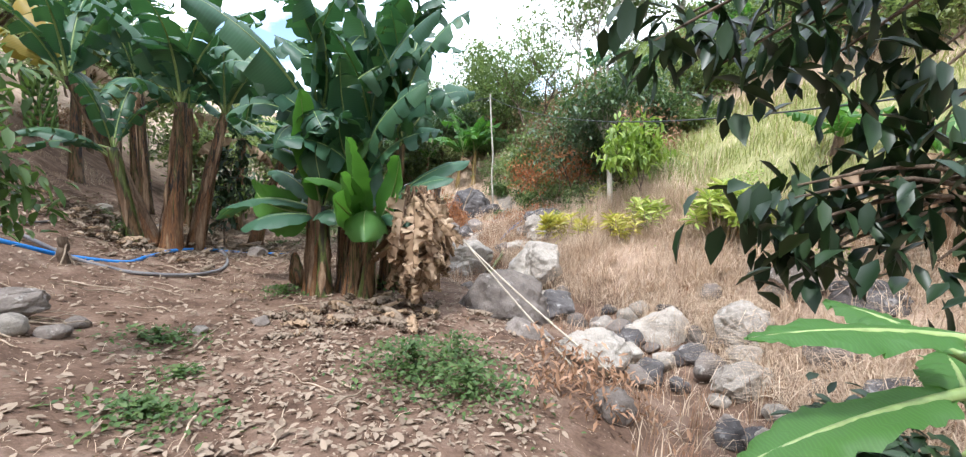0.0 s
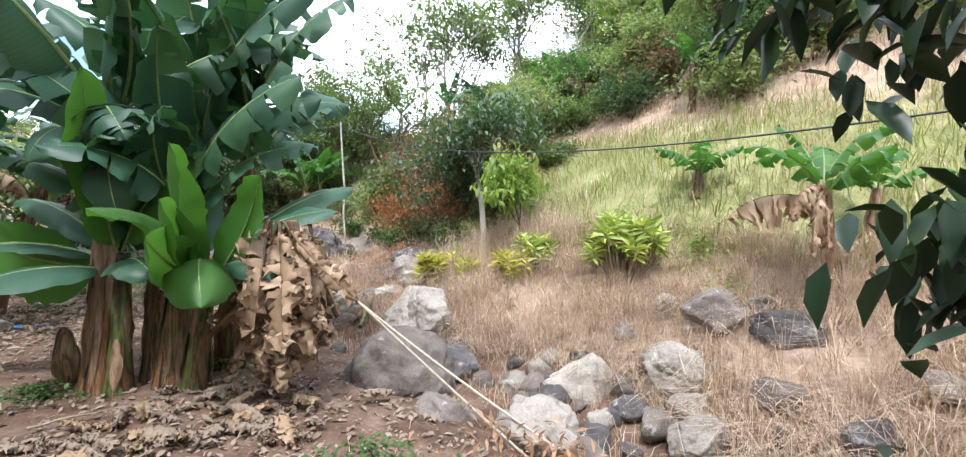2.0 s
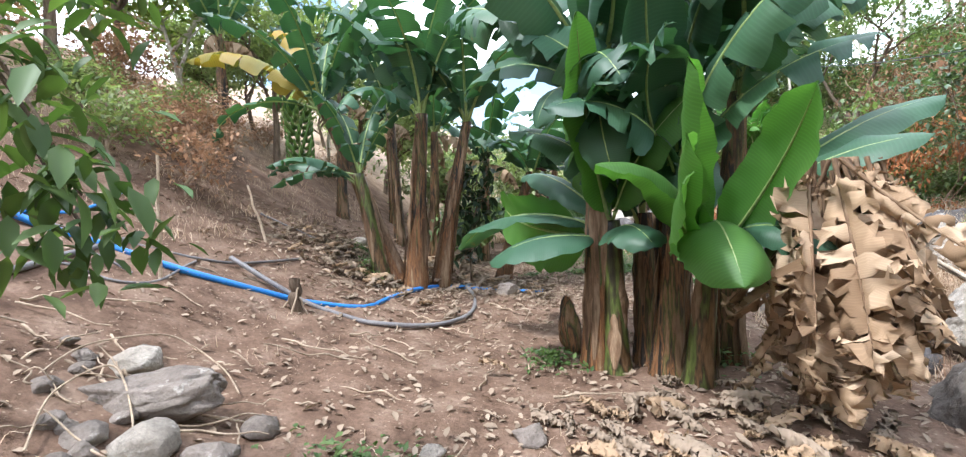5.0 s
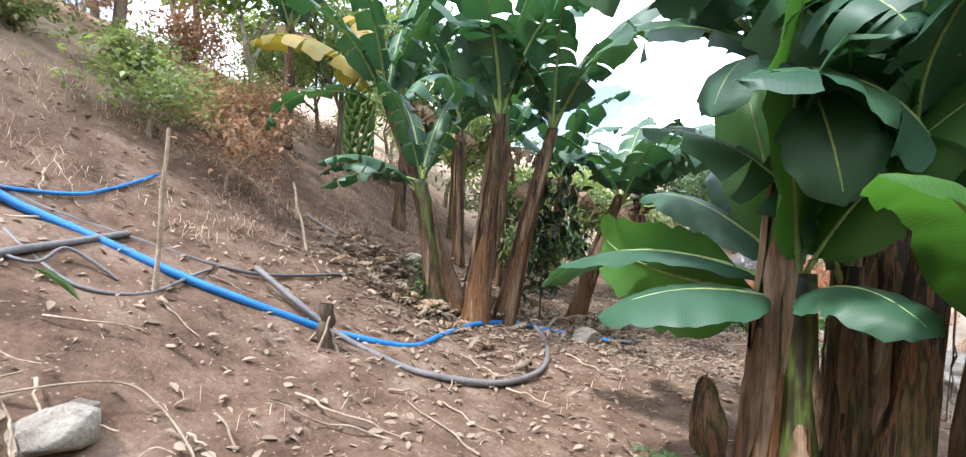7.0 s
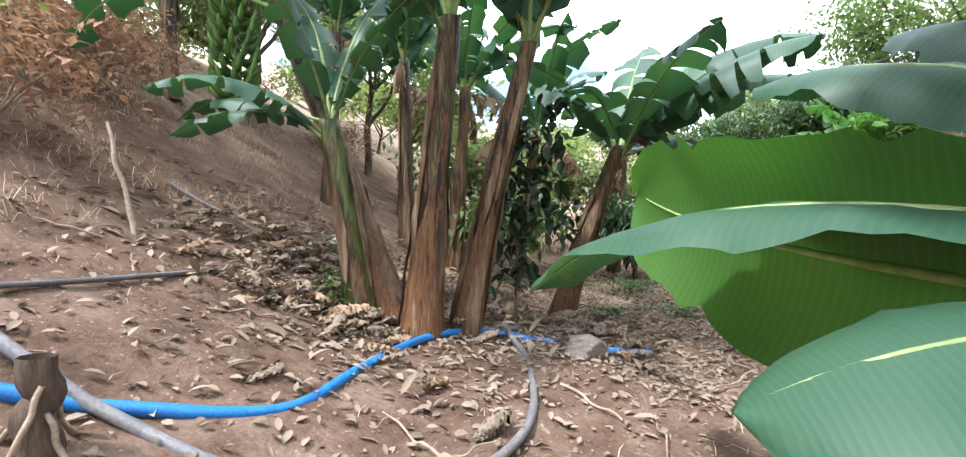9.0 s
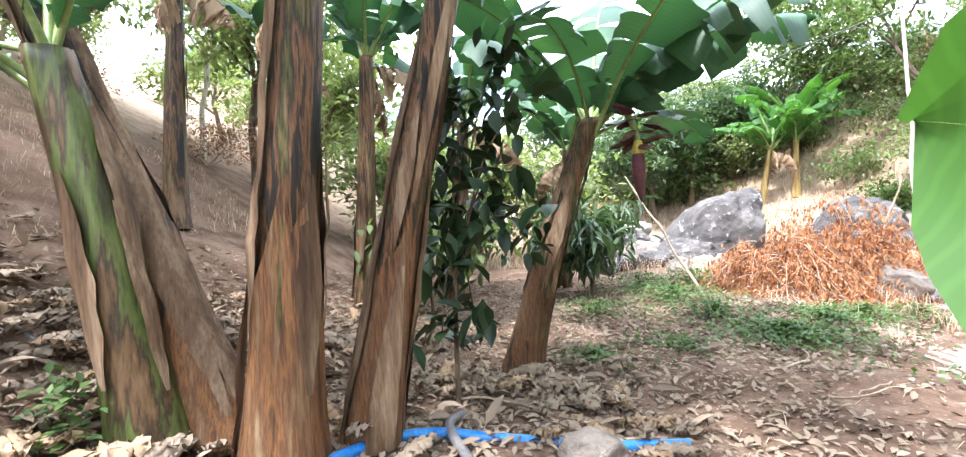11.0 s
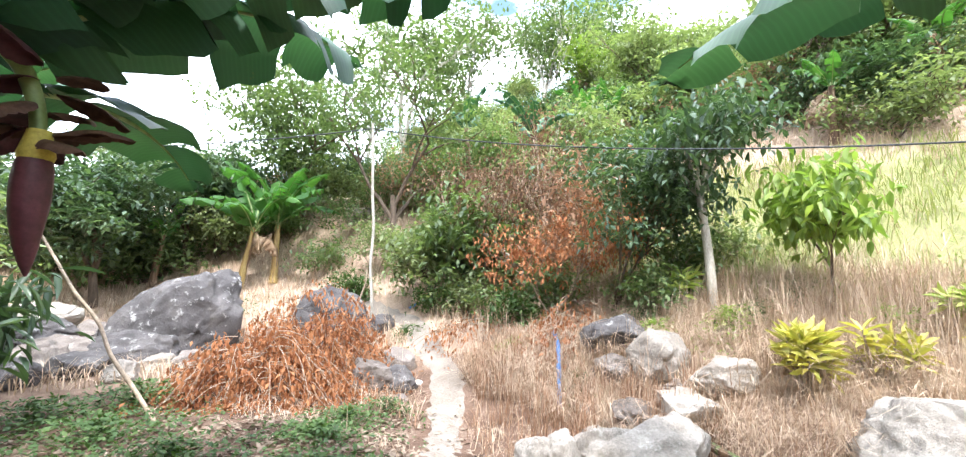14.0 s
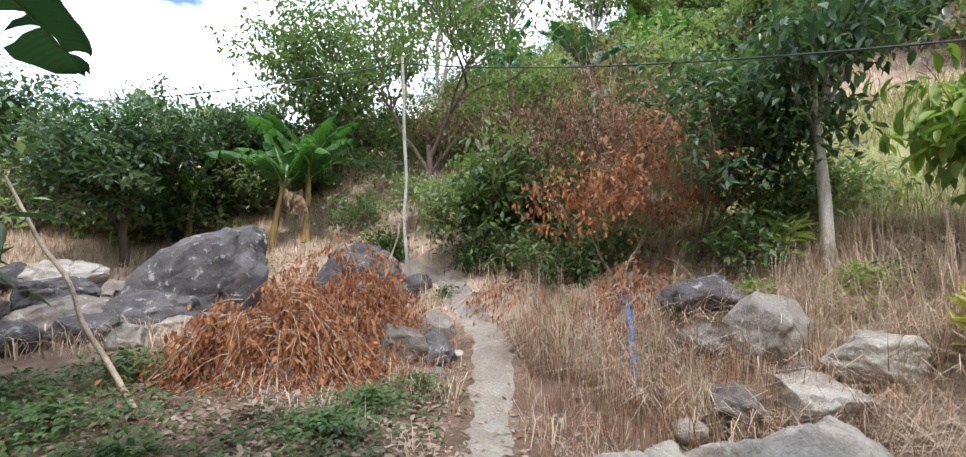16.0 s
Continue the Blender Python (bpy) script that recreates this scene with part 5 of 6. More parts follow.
# ---- trees and shrubs ----
T = crowned_tree
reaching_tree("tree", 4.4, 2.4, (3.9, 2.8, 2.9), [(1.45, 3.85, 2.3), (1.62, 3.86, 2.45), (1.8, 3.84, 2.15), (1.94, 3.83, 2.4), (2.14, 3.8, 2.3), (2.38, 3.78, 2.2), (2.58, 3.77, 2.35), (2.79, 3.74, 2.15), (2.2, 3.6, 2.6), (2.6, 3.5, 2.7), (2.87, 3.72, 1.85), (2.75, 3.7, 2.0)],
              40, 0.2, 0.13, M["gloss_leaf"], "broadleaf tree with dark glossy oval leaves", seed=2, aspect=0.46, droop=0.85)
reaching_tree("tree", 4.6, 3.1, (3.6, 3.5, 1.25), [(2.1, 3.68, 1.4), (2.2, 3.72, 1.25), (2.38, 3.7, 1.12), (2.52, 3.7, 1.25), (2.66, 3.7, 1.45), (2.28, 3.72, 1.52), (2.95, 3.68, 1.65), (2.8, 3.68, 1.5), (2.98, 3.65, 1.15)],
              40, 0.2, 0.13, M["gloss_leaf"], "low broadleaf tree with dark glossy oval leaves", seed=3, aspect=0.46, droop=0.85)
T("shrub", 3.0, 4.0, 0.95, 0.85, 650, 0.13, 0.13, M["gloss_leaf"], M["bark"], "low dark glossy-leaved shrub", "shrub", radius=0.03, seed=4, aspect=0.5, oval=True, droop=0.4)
reaching_tree("tree", -4.5, 3.8, (-4.2, 3.9, 2.0), [(-3.25, 4.15, 1.5), (-3.4, 4.3, 1.05), (-3.45, 4.15, 1.85), (-3.6, 4.45, 2.2), (-3.6, 4.0, 1.3), (-3.3, 4.25, 1.25)],
              70, 0.16, 0.13, M["weed"], "coffee tree with drooping green leaves", radius=0.04, seed=5, aspect=0.42)
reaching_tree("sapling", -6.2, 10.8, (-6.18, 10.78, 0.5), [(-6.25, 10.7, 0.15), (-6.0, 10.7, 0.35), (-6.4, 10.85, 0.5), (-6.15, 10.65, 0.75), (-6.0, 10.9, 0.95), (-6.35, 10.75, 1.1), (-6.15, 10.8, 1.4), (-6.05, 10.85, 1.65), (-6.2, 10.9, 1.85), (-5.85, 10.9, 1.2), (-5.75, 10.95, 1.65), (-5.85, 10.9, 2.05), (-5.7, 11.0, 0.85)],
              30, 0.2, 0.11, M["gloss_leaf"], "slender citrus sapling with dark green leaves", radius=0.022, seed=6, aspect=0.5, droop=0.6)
T("shrub", -6.4, 15.6, 1.5, 0.5, 450, 0.26, 0.2, M["dark_leaf"], M["bark"], "bushy tree with long narrow dark leaves", "shrub", radius=0.06, seed=7, aspect=0.22, oval=True, droop=0.8)
reaching_tree("tree", 3.0, 14.5, (2.75, 14.5, 2.7), [(2.75 + 1.15 * q * math.cos(2.4 * i), 14.5 + 1.0 * q * math.sin(2.4 * i), 2.75 + 1.9 * ((i * 0.37) % 1)) for i, q in enumerate([0.3, 0.9, 0.6, 1.0, 0.8, 0.5, 1.0, 0.7, 0.9, 0.4, 1.0, 0.8, 0.6, 0.95, 0.75, 0.5])],
              260, 0.16, 0.3, M["dark_leaf"], "dark-leaved tree on a slim white trunk", radius=0.09, seed=8, aspect=0.5, bark="pale_bark")
T("coffee_shrub", 3.5, 12.95, 2.5, 0.5, 420, 0.2, 0.2, M["lime_leaf"], M["bark"], "shrub with large drooping yellow-green leaves", "shrub", radius=0.035, seed=10, aspect=0.4, oval=True, droop=0.8)
T("shrub", 2.15, 15.9, 3.3, 0.5, 1500, 0.12, 0.28, M["dark_leaf"], M["bark"], "dense dark green shrub", "shrub", radius=0.06, seed=11, bare=0.06)
T("dead_shrub", 1.35, 16.7, 2.6, 0.65, 1000, 0.085, 0.24, M["rust_leaf"], M["twig"], "dead shrub with rust-orange dry leaves", "shrub", radius=0.04, seed=12, droop=1.0, bare=0.06)
T("dead_shrub", 1.3, 19.2, 3.6, 0.6, 1300, 0.09, 0.36, M["maroon_leaf"], M["twig"], "tall dead shrub with brown dry leaves", "shrub", radius=0.06, seed=13, droop=0.8, bare=0.06)
T("dead_shrub", 3.0, 18.6, 4.0, 0.6, 1200, 0.09, 0.4, M["maroon_leaf"], M["twig"], "tall shrub with brown and dying leaves", "shrub", radius=0.06, seed=14, droop=0.8, bare=0.06)
T("shrub", 0.75, 20.6, 2.1, 0.7, 1500, 0.14, 0.3, M["pale_leaf"], M["bark"], "grey-green shrub behind the trail", "shrub", radius=0.04, seed=15, bare=0.1)
T("tree", 0.6, 23.2, 5.8, 0.8, 2000, 0.15, 0.45, M["mid_leaf"], M["bark"], "spreading dark tree with an open crown", radius=0.12, seed=16, bare=0.35)
T("tree", -1.0, 28.5, 5.4, 0.8, 3200, 0.18, 0.55, M["mid_leaf"], M["bark"], "spreading tree behind the bananas", radius=0.12, seed=17)
T("tree", -6.6, 25.6, 3.6, 0.8, 3800, 0.17, 0.5, M["dark_leaf"], M["bark"], "dense dark orchard tree", radius=0.1, seed=18, bare=0.36)
T("tree", -4.7, 28.2, 4.0, 0.8, 3800, 0.17, 0.5, M["dark_leaf"], M["bark"], "dense dark orchard tree", radius=0.1, seed=19, bare=0.36)
T("tree", -11.5, 30.0, 4.2, 0.8, 3400, 0.17, 0.55, M["dark_leaf"], M["bark"], "dense green orchard tree", radius=0.1, seed=20, bare=0.25)
T("shrub", -8.9, 7.0, 1.1, 0.9, 260, 0.09, 0.26, M["brown_leaf"], M["twig"], "twiggy shrub at the foot of the bank", "shrub", radius=0.03, seed=21, bare=0.25)
T("shrub", -9.6, 6.3, 1.0, 0.9, 520, 0.09, 0.24, M["pale_leaf"], M["twig"], "twiggy shrub on the bank", "shrub", radius=0.03, seed=22, bare=0.25)
for i, (x, y, h) in enumerate([(-12.5, 6.5, 5.0), (-13.5, 11.5, 5.5), (-11.8, 3.8, 4.6), (-15.5, 8.5, 5.5), (-14.5, 15.5, 4.6), (-10.5, 19.5, 3.6), (-13.5, 21.5, 4.2), (-8.2, 20.5, 2.4), (-11.8, 17.2, 2.6)]):
    T("tree", x, y, h, 0.75, 1300, 0.18, 0.5, M[("mid_leaf", "pale_leaf", "pale_leaf")[i % 3]], M["bark"], "broadleaf tree on the wooded bank", radius=0.1, seed=70 + i, bare=0.45, group="trees on the bank")
# a second layer of young coffee under the bananas
for i, (x, y, h) in enumerate([(-8.0, 13.2, 1.4), (-9.0, 15.5, 1.8)]):
    T("coffee_shrub", x, y, h, 0.6, 420, 0.16, 0.18, M[("mid_leaf", "dark_leaf")[i % 2]], M["bark"], "coffee bush in the shade of the bananas", "shrub", radius=0.025, seed=80 + i, aspect=0.42, oval=True, droop=0.6, group="coffee bushes")

for i, (x, y, h, mt) in enumerate([(0.1, 23.0, 1.3, "pale_leaf"), (-1.3, 24.3, 1.2, "mid_leaf"), (1.2, 21.9, 1.1, "weed"), (-0.2, 25.4, 1.6, "mid_leaf"), (2.2, 21.0, 1.8, "pale_leaf"), (1.0, 25.2, 2.0, "mid_leaf"), (-0.9, 22.6, 0.7, "weed"), (0.9, 18.9, 0.8, "pale_leaf"), (2.6, 15.1, 0.6, "mid_leaf"), (1.9, 17.3, 0.9, "mid_leaf"), (3.4, 15.4, 0.9, "mid_leaf"), (0.35, 19.7, 0.6, "weed"), (2.2, 18.6, 0.9, "pale_leaf"), (1.0, 17.6, 0.6, "weed"), (4.2, 15.2, 0.9, "pale_leaf")]):
    T("shrub", x, y, h, 0.8, 500, 0.11, 0.24, M[mt], M["twig"], "shrub on the bank behind the trail", "shrub", radius=0.03, seed=130 + i, bare=0.06, group="bank shrubs")
# woods on the hill and beyond: a few kinds, repeated
kinds = [
    T("tree", 14.0, 24.0, 5.2, 0.8, 1700, 0.22, 0.55, M["pale_leaf"], M["bark"], "leafy tree in the hillside wood", radius=0.1, seed=101, group="hillside wood"),
    T("tree", 17.0, 22.0, 4.4, 0.85, 1700, 0.24, 0.6, M["pale_leaf"], M["bark"], "light green tree in the hillside wood", radius=0.09, seed=102, group="hillside wood"),
    T("tree", 15.5, 28.0, 6.0, 0.7, 1500, 0.24, 0.5, M["lime_leaf"], M["pale_bark"], "yellow-green tree in the hillside wood", radius=0.1, seed=103, group="hillside wood"),
    T("tree", 12.0, 30.0, 8.0, 0.55, 500, 0.24, 0.45, M["mid_leaf"], M["pale_bark"], "tall thin tree with a sparse crown", radius=0.09, seed=104, bare=0.5, group="hillside wood"),
    T("tree", 19.0, 26.0, 3.6, 0.9, 1700, 0.2, 0.5, M["mid_leaf"], M["bark"], "bushy tree in the hillside wood", radius=0.08, seed=105, bare=0.1, group="hillside wood"),
]
rk = np.random.default_rng(33)
placed = []
tries = 0
while len(placed) < 225 and tries < 4000:
    tries += 1
    x, y = rk.uniform(-30, 48), rk.uniform(-14, 75)
    g = x - gully_x(y)
    hill = g > 11.2 + 1.2 * math.sin(y * 0.5) and x > 8
    back = (y > 31 and 7 < x < 26) or (y > 46 and x <= 7)
    # trees at y < -4 are unseen, added only to close off sky and reflections
    west_or_unseen = (x < -15 and -2 < y < 30) or (y < -4 and x < 20)
    if not (hill or back or west_or_unseen) or any((x - a) ** 2 + (y - b) ** 2 < 4.2 for a, b in placed):
        continue
    placed.append((x, y))
    k = int(rk.choice(5, p=[0.3, 0.25, 0.16, 0.12, 0.17]))
    s = rk.uniform(0.75, 1.2) * (0.65 if y > 20 and x < 18 else 1.0)
    copy_thing(kinds[k], Matrix.LocRotScale((x, y, ground_at(x, y) - 0.1), Euler((0, 0, rk.uniform(0, 6.28))), (s, s, s * rk.uniform(0.85, 1.1))))
# undergrowth between the trees
bushes = [T("shrub", 6.0, 24.5, 2.0, 0.9, 900, 0.17, 0.35, M["mid_leaf"], M["bark"], "green shrub in the undergrowth", "shrub", radius=0.04, seed=111, bare=0.06, group="undergrowth"),
          T("shrub", 4.5, 26.0, 1.8, 0.9, 900, 0.15, 0.35, M["pale_leaf"], M["bark"], "pale green shrub in the undergrowth", "shrub", radius=0.04, seed=112, bare=0.06, group="undergrowth"),
          T("shrub", 2.5, 25.0, 2.2, 0.9, 800, 0.14, 0.38, M["brown_leaf"], M["twig"], "brown drying shrub in the undergrowth", "shrub", radius=0.04, seed=113, bare=0.06, group="undergrowth"),
          T("shrub", 5.2, 19.5, 2.2, 0.85, 1000, 0.16, 0.38, M["dark_leaf"], M["bark"], "dark shrub in the undergrowth", "shrub", radius=0.04, seed=114, bare=0.06, group="undergrowth")]
spots, tries = [], 0
while len(spots) < 200 and tries < 5000:
    tries += 1
    x, y = rk.uniform(-16, 24), rk.uniform(3, 36)
    g = x - gully_x(y)
    s0 = -x - 0.6 * (y - 6.5)
    ok = (g > 10.2 and x > 7) or (1.5 < x < 9 and 17.5 < y < 31 and g < 9.5) or (-10 < x < 1.5 and 27.5 < y < 33) or (s0 > 9.5 and x < -9)
    if not ok or any((x - a) ** 2 + (y - b) ** 2 < 1.6 for a, b in spots) or (math.hypot(x + 3, y - 25.5) < 2.3) or (-4.5 < x < -1.0 and y < 26):
        continue
    spots.append((x, y))
    s = rk.uniform(0.7, 1.25)
    kind = int(rk.choice(4, p=[0.34, 0.3, 0.12, 0.24]))
    if s0 > 9.5 and x < -9:
        if kind == 0 and s > 0.95:
            continue
        kind, s = (2, 1, 2, 2)[kind], s * 0.6
    copy_thing(bushes[kind], Matrix.LocRotScale((x, y, ground_at(x, y) - 0.08), Euler((0, 0, rk.uniform(0, 6.28))), (s, s, s * rk.uniform(0.8, 1.15))))
# tall sparse trees on the skyline
for i in range(12):
    x, y = (2.0 + 1.5 * i + rk.normal(0, 0.8), 33 + rk.uniform(-3, 4))
    s = rk.uniform(0.9, 1.35)
    copy_thing(kinds[3], Matrix.LocRotScale((x, y, ground_at(x, y) - 0.1), Euler((0, 0, rk.uniform(0, 6.28))), (s, s, s)))


def rosette(x, y, height, heads, leaf, leaves, mat, label, seed, up=0.35, spread=0.35):
    """Canes topped by rosettes of strap leaves."""
    r = np.random.default_rng(seed)
    t = thing("dracaena", x, y, ground_at(x, y) - 0.03, label, "shrub", "variegated plants")
    canes, pts, outs = [], [], []
    for _ in range(heads):
        a, q = r.uniform(0, 6.28), r.uniform(0.1, 1) ** 0.6 * spread
        top = np.array((math.cos(a) * q, math.sin(a) * q, height * r.uniform(0.45, 1.0) * (1 - 0.25 * q)))
        canes.append(tube(curve_points([(top[0] * 0.4, top[1] * 0.4, 0), top * (0.8, 0.8, 0.5), top], 6), [0.016, 0.012], 5))
        for k in range(leaves):
            b = 2.4 * k
            pts.append(top + (0, 0, -0.16 * k / leaves))
            outs.append((math.cos(b), math.sin(b), up + 0.5 - 1.3 * k / leaves))
    for v, f in canes:
        mesh_object("cane", v, np.array(f), M["twig"], t)
    lv, lf = leaf_batch(np.array(pts), leaf, 0.27, 0.3, 0.0, r, 0.2, True, np.array(outs) * 1.5)
    mesh_object("foliage", lv, lf, M[mat], t, smooth=False)


rosette(4.35, 9.7, 1.2, 44, 0.27, 16, "stripe_leaf", "large variegated dracaena clump in dry grass", 1, spread=0.62)
rosette(2.75, 10.9, 0.7, 14, 0.22, 12, "yellow_leaf", "yellow-green dracaena in dry grass", 2)
rosette(3.3, 11.3, 0.8, 16, 0.23, 12, "stripe_leaf", "variegated dracaena in dry grass", 3, spread=0.4)
rosette(1.38, 12.4, 0.75, 22, 0.26, 13, "yellow_leaf", "bright yellow dracaena on the bank", 4, 0.6, 0.24)
rosette(2.0, 11.9, 0.65, 9, 0.24, 11, "yellow_leaf", "yellow dracaena on the bank", 5, 0.5, 0.3)
rosette(2.75, 14.9, 0.75, 5, 0.3, 12, "stripe_leaf", "small variegated dracaena beside the white trunk", 6, spread=0.25)


# rust-coloured heap of cut brush
def brush_heap(x, y, w, d, h, twigs, leaves, seed, label):
    r = np.random.default_rng(seed)
    t = thing("brush_heap", x, y, ground_at(x, y), label, "brush heap")
    pieces, pts = [], []
    for i in range(twigs):
        a, q = r.uniform(0, 6.28), r.uniform(0, 1) ** 0.5
        px, py = math.cos(a) * q * w / 2, math.sin(a) * q * d / 2
        pz = h * (1 - q * q) * r.uniform(0.6, 1.1) * (0.85 + 0.25 * math.sin(3 * a + seed))
        b = a + r.normal(0, 0.7)
        ln = r.uniform(0.35, 0.9)
        line = [np.array((px, py, pz)) + np.array((math.cos(b) * ln * s, math.sin(b) * ln * s, 0.15 * ln * s - 0.75 * ln * s * s)) for s in np.linspace(0, 1, 6)]
        for p in line:
            p[2] = max(p[2], ground_at(x + p[0], y + p[1]) - ground_at(x, y) + 0.02)
        pieces.append(tube(line, [0.006, 0.003], 4))
        for _ in range(leaves):
            s = r.integers(1, 6)
            pts.append(line[s] + r.normal(0, 0.05, 3))
    v, f = joined(pieces)
    mesh_object("twig", v, np.array(f), M["twig"], t)
    lv, lf = leaf_batch(np.array(pts), 0.09, 0.4, 1.0, 1.1, r)
    mesh_object("dry_foliage", lv, lf, M["rust_leaf"], t, smooth=False)


brush_heap(-2.75, 18.0, 2.1, 1.7, 1.5, 320, 32, 1, "heap of cut brush with rust-red dry leaves")
brush_heap(-3.6, 17.2, 1.9, 1.5, 0.95, 240, 30, 4, "low heap of rust-red cut brush")
brush_heap(1.1, 15.9, 1.1, 0.8, 0.75, 110, 14, 2, "rust-red dry brush hanging over the bank")
brush_heap(0.5, 18.0, 1.6, 1.4, 0.3, 120, 10, 3, "low scatter of rust-red brush beside the trail")

# ---- litter, weeds and grass ----
rl = np.random.default_rng(50)


def scatter(n, x0, x1, y0, y1, keep):
    x, y = rl.uniform(x0, x1, n), rl.uniform(y0, y1, n)
    k = keep(x, y)
    return x[k], y[k]


def off_trail(x, y):
    j = np.min((x[:, None] - mid[None, ::5, 0]) ** 2 + (y[:, None] - mid[None, ::5, 1]) ** 2, axis=1)
    return j > 0.13


def stuff(name, v, f, mat, label, category):
    return tagged(mesh_object(name, v, f, M[mat], smooth=False), label, category, kind="stuff")


lx, ly = scatter(52000, -10, 1.2, 1.0, 17, lambda x, y: (x - gully_x(y) < 0.2) & (rl.random(len(x)) < 0.2 + 0.75 * np.exp(-((x + 6.8) ** 2 + (y - 10) ** 2) / 5) + 0.7 * np.exp(-((x + 1) ** 2 + (y - 5.6) ** 2) / 3) + 0.6 * np.exp(-((x + 0.2) ** 2 + (y - 3.6) ** 2) / 3)))
c = np.stack([lx, ly, land(lx, ly) + wobble(lx, ly) + rl.uniform(0.004, 0.035, len(lx))], 1)
v, f = leaf_batch(c, 0.062, 0.5, 0.6, 0.0, rl, 0.75, True)
stuff("leaf_litter", v, f, "litter", "brown dry leaves strewn over the earth", "leaf litter")
lx, ly = scatter(16000, -9, -1.8, 10, 16, lambda x, y: off_trail(x, y) & (rl.random(len(x)) < 0.85))
c = np.stack([lx, ly, land(lx, ly) + wobble(lx, ly) + rl.uniform(0.004, 0.03, len(lx))], 1)
v, f = leaf_batch(c, 0.055, 0.5, 0.6, 0.0, rl, 0.7, True)
stuff("leaf_litter", v, f, "litter", "brown leaf litter around the flowering banana", "leaf litter")
lx, ly = scatter(4200, -10, -4, 7.5, 13, lambda x, y: rl.random(len(x)) < 0.95 * np.exp(-((x + 7.4) ** 2 / 2.2 + (y - 9.8) ** 2 / 2.6)) + 0.3 * np.exp(-((x + 5.5) ** 2 + (y - 11.4) ** 2) / 1.0))
c = np.stack([lx, ly, land(lx, ly) + wobble(lx, ly) + rl.uniform(0.008, 0.05, len(lx))], 1)
v, f = leaf_batch(c, 0.15, 0.3, 0.75, 0.0, rl, 0.55, True)
stuff("leaf_litter", v, f, "litter", "pale curled strips of dry banana leaf under the stems", "leaf litter")
for i in range(60):
    x, y = rl.uniform(-8.5, -0.5), rl.uniform(3.2, 13.5)
    if math.hypot(x + 4.5, y - 8.0) < 0.1:
        continue
    a, ln = rl.uniform(0, 6.28), rl.uniform(0.25, 0.9)
    stick("twig", on(x, y, 0.025), on(x + math.cos(a) * ln, y + math.sin(a) * ln, 0.03), rl.uniform(0.006, 0.014), 0.004, M["twig"], "dry fallen twig on the earth", "twig", 0.06, 500 + i)
for i in range(16):
    x, y, w = -4.35 + rl.normal(0, 0.4), 4.65 + rl.normal(0, 0.35), rl.uniform(0.08, 0.2)
    stone("stone", x, y, w, w * 0.8, w * 0.6, M["rock_brown"], "small rough stone beside the slab", 30 * i, 600 + i, 0.25, detail=3, category="stone", group="loose stones")
tx, ty = scatter(6000, -10, 1.5, 1.0, 18, lambda x, y: rl.random(len(x)) < 0.5)
v, f = blades(tx, ty, 0.10, 0.003, 1.9, rl)
stuff("ground_straw", v, f, "straw", "short bits of dry straw on the earth", "straw")


for i in range(26):
    x, y, a, ln = -4.5 + rl.normal(0, 0.45), 4.75 + rl.normal(0, 0.4), rl.uniform(0, 6.28), rl.uniform(0.2, 0.6)
    stick("twig", on(x, y, 0.03), on(x + math.cos(a) * ln, y + math.sin(a) * ln, rl.uniform(0.03, 0.12)), rl.uniform(0.005, 0.011), 0.004, M["twig"], "dry fallen twig among the stones", "twig", 0.08, 700 + i)


def weed_patch(x, y, r, n, h, size, mat="weed", label="patch of low green weeds on the earth"):
    n = int(n * 0.8)
    a, q = rl.uniform(0, 6.28, n), r * np.minimum(np.abs(rl.normal(0, 0.62, n)), 1.6)
    px, py = x + np.cos(a) * q, y + np.sin(a) * q * 0.8
    pz = land(px, py) + h * rl.uniform(0.1, 1.0, n) * np.maximum(0.15, 1 - 0.5 * (q / r) ** 2)
    v, f = leaf_batch(np.stack([px, py, pz], 1), size, 0.55, 0.8, -0.1, rl)
    stuff("weeds", v, f, mat, label, "weeds")


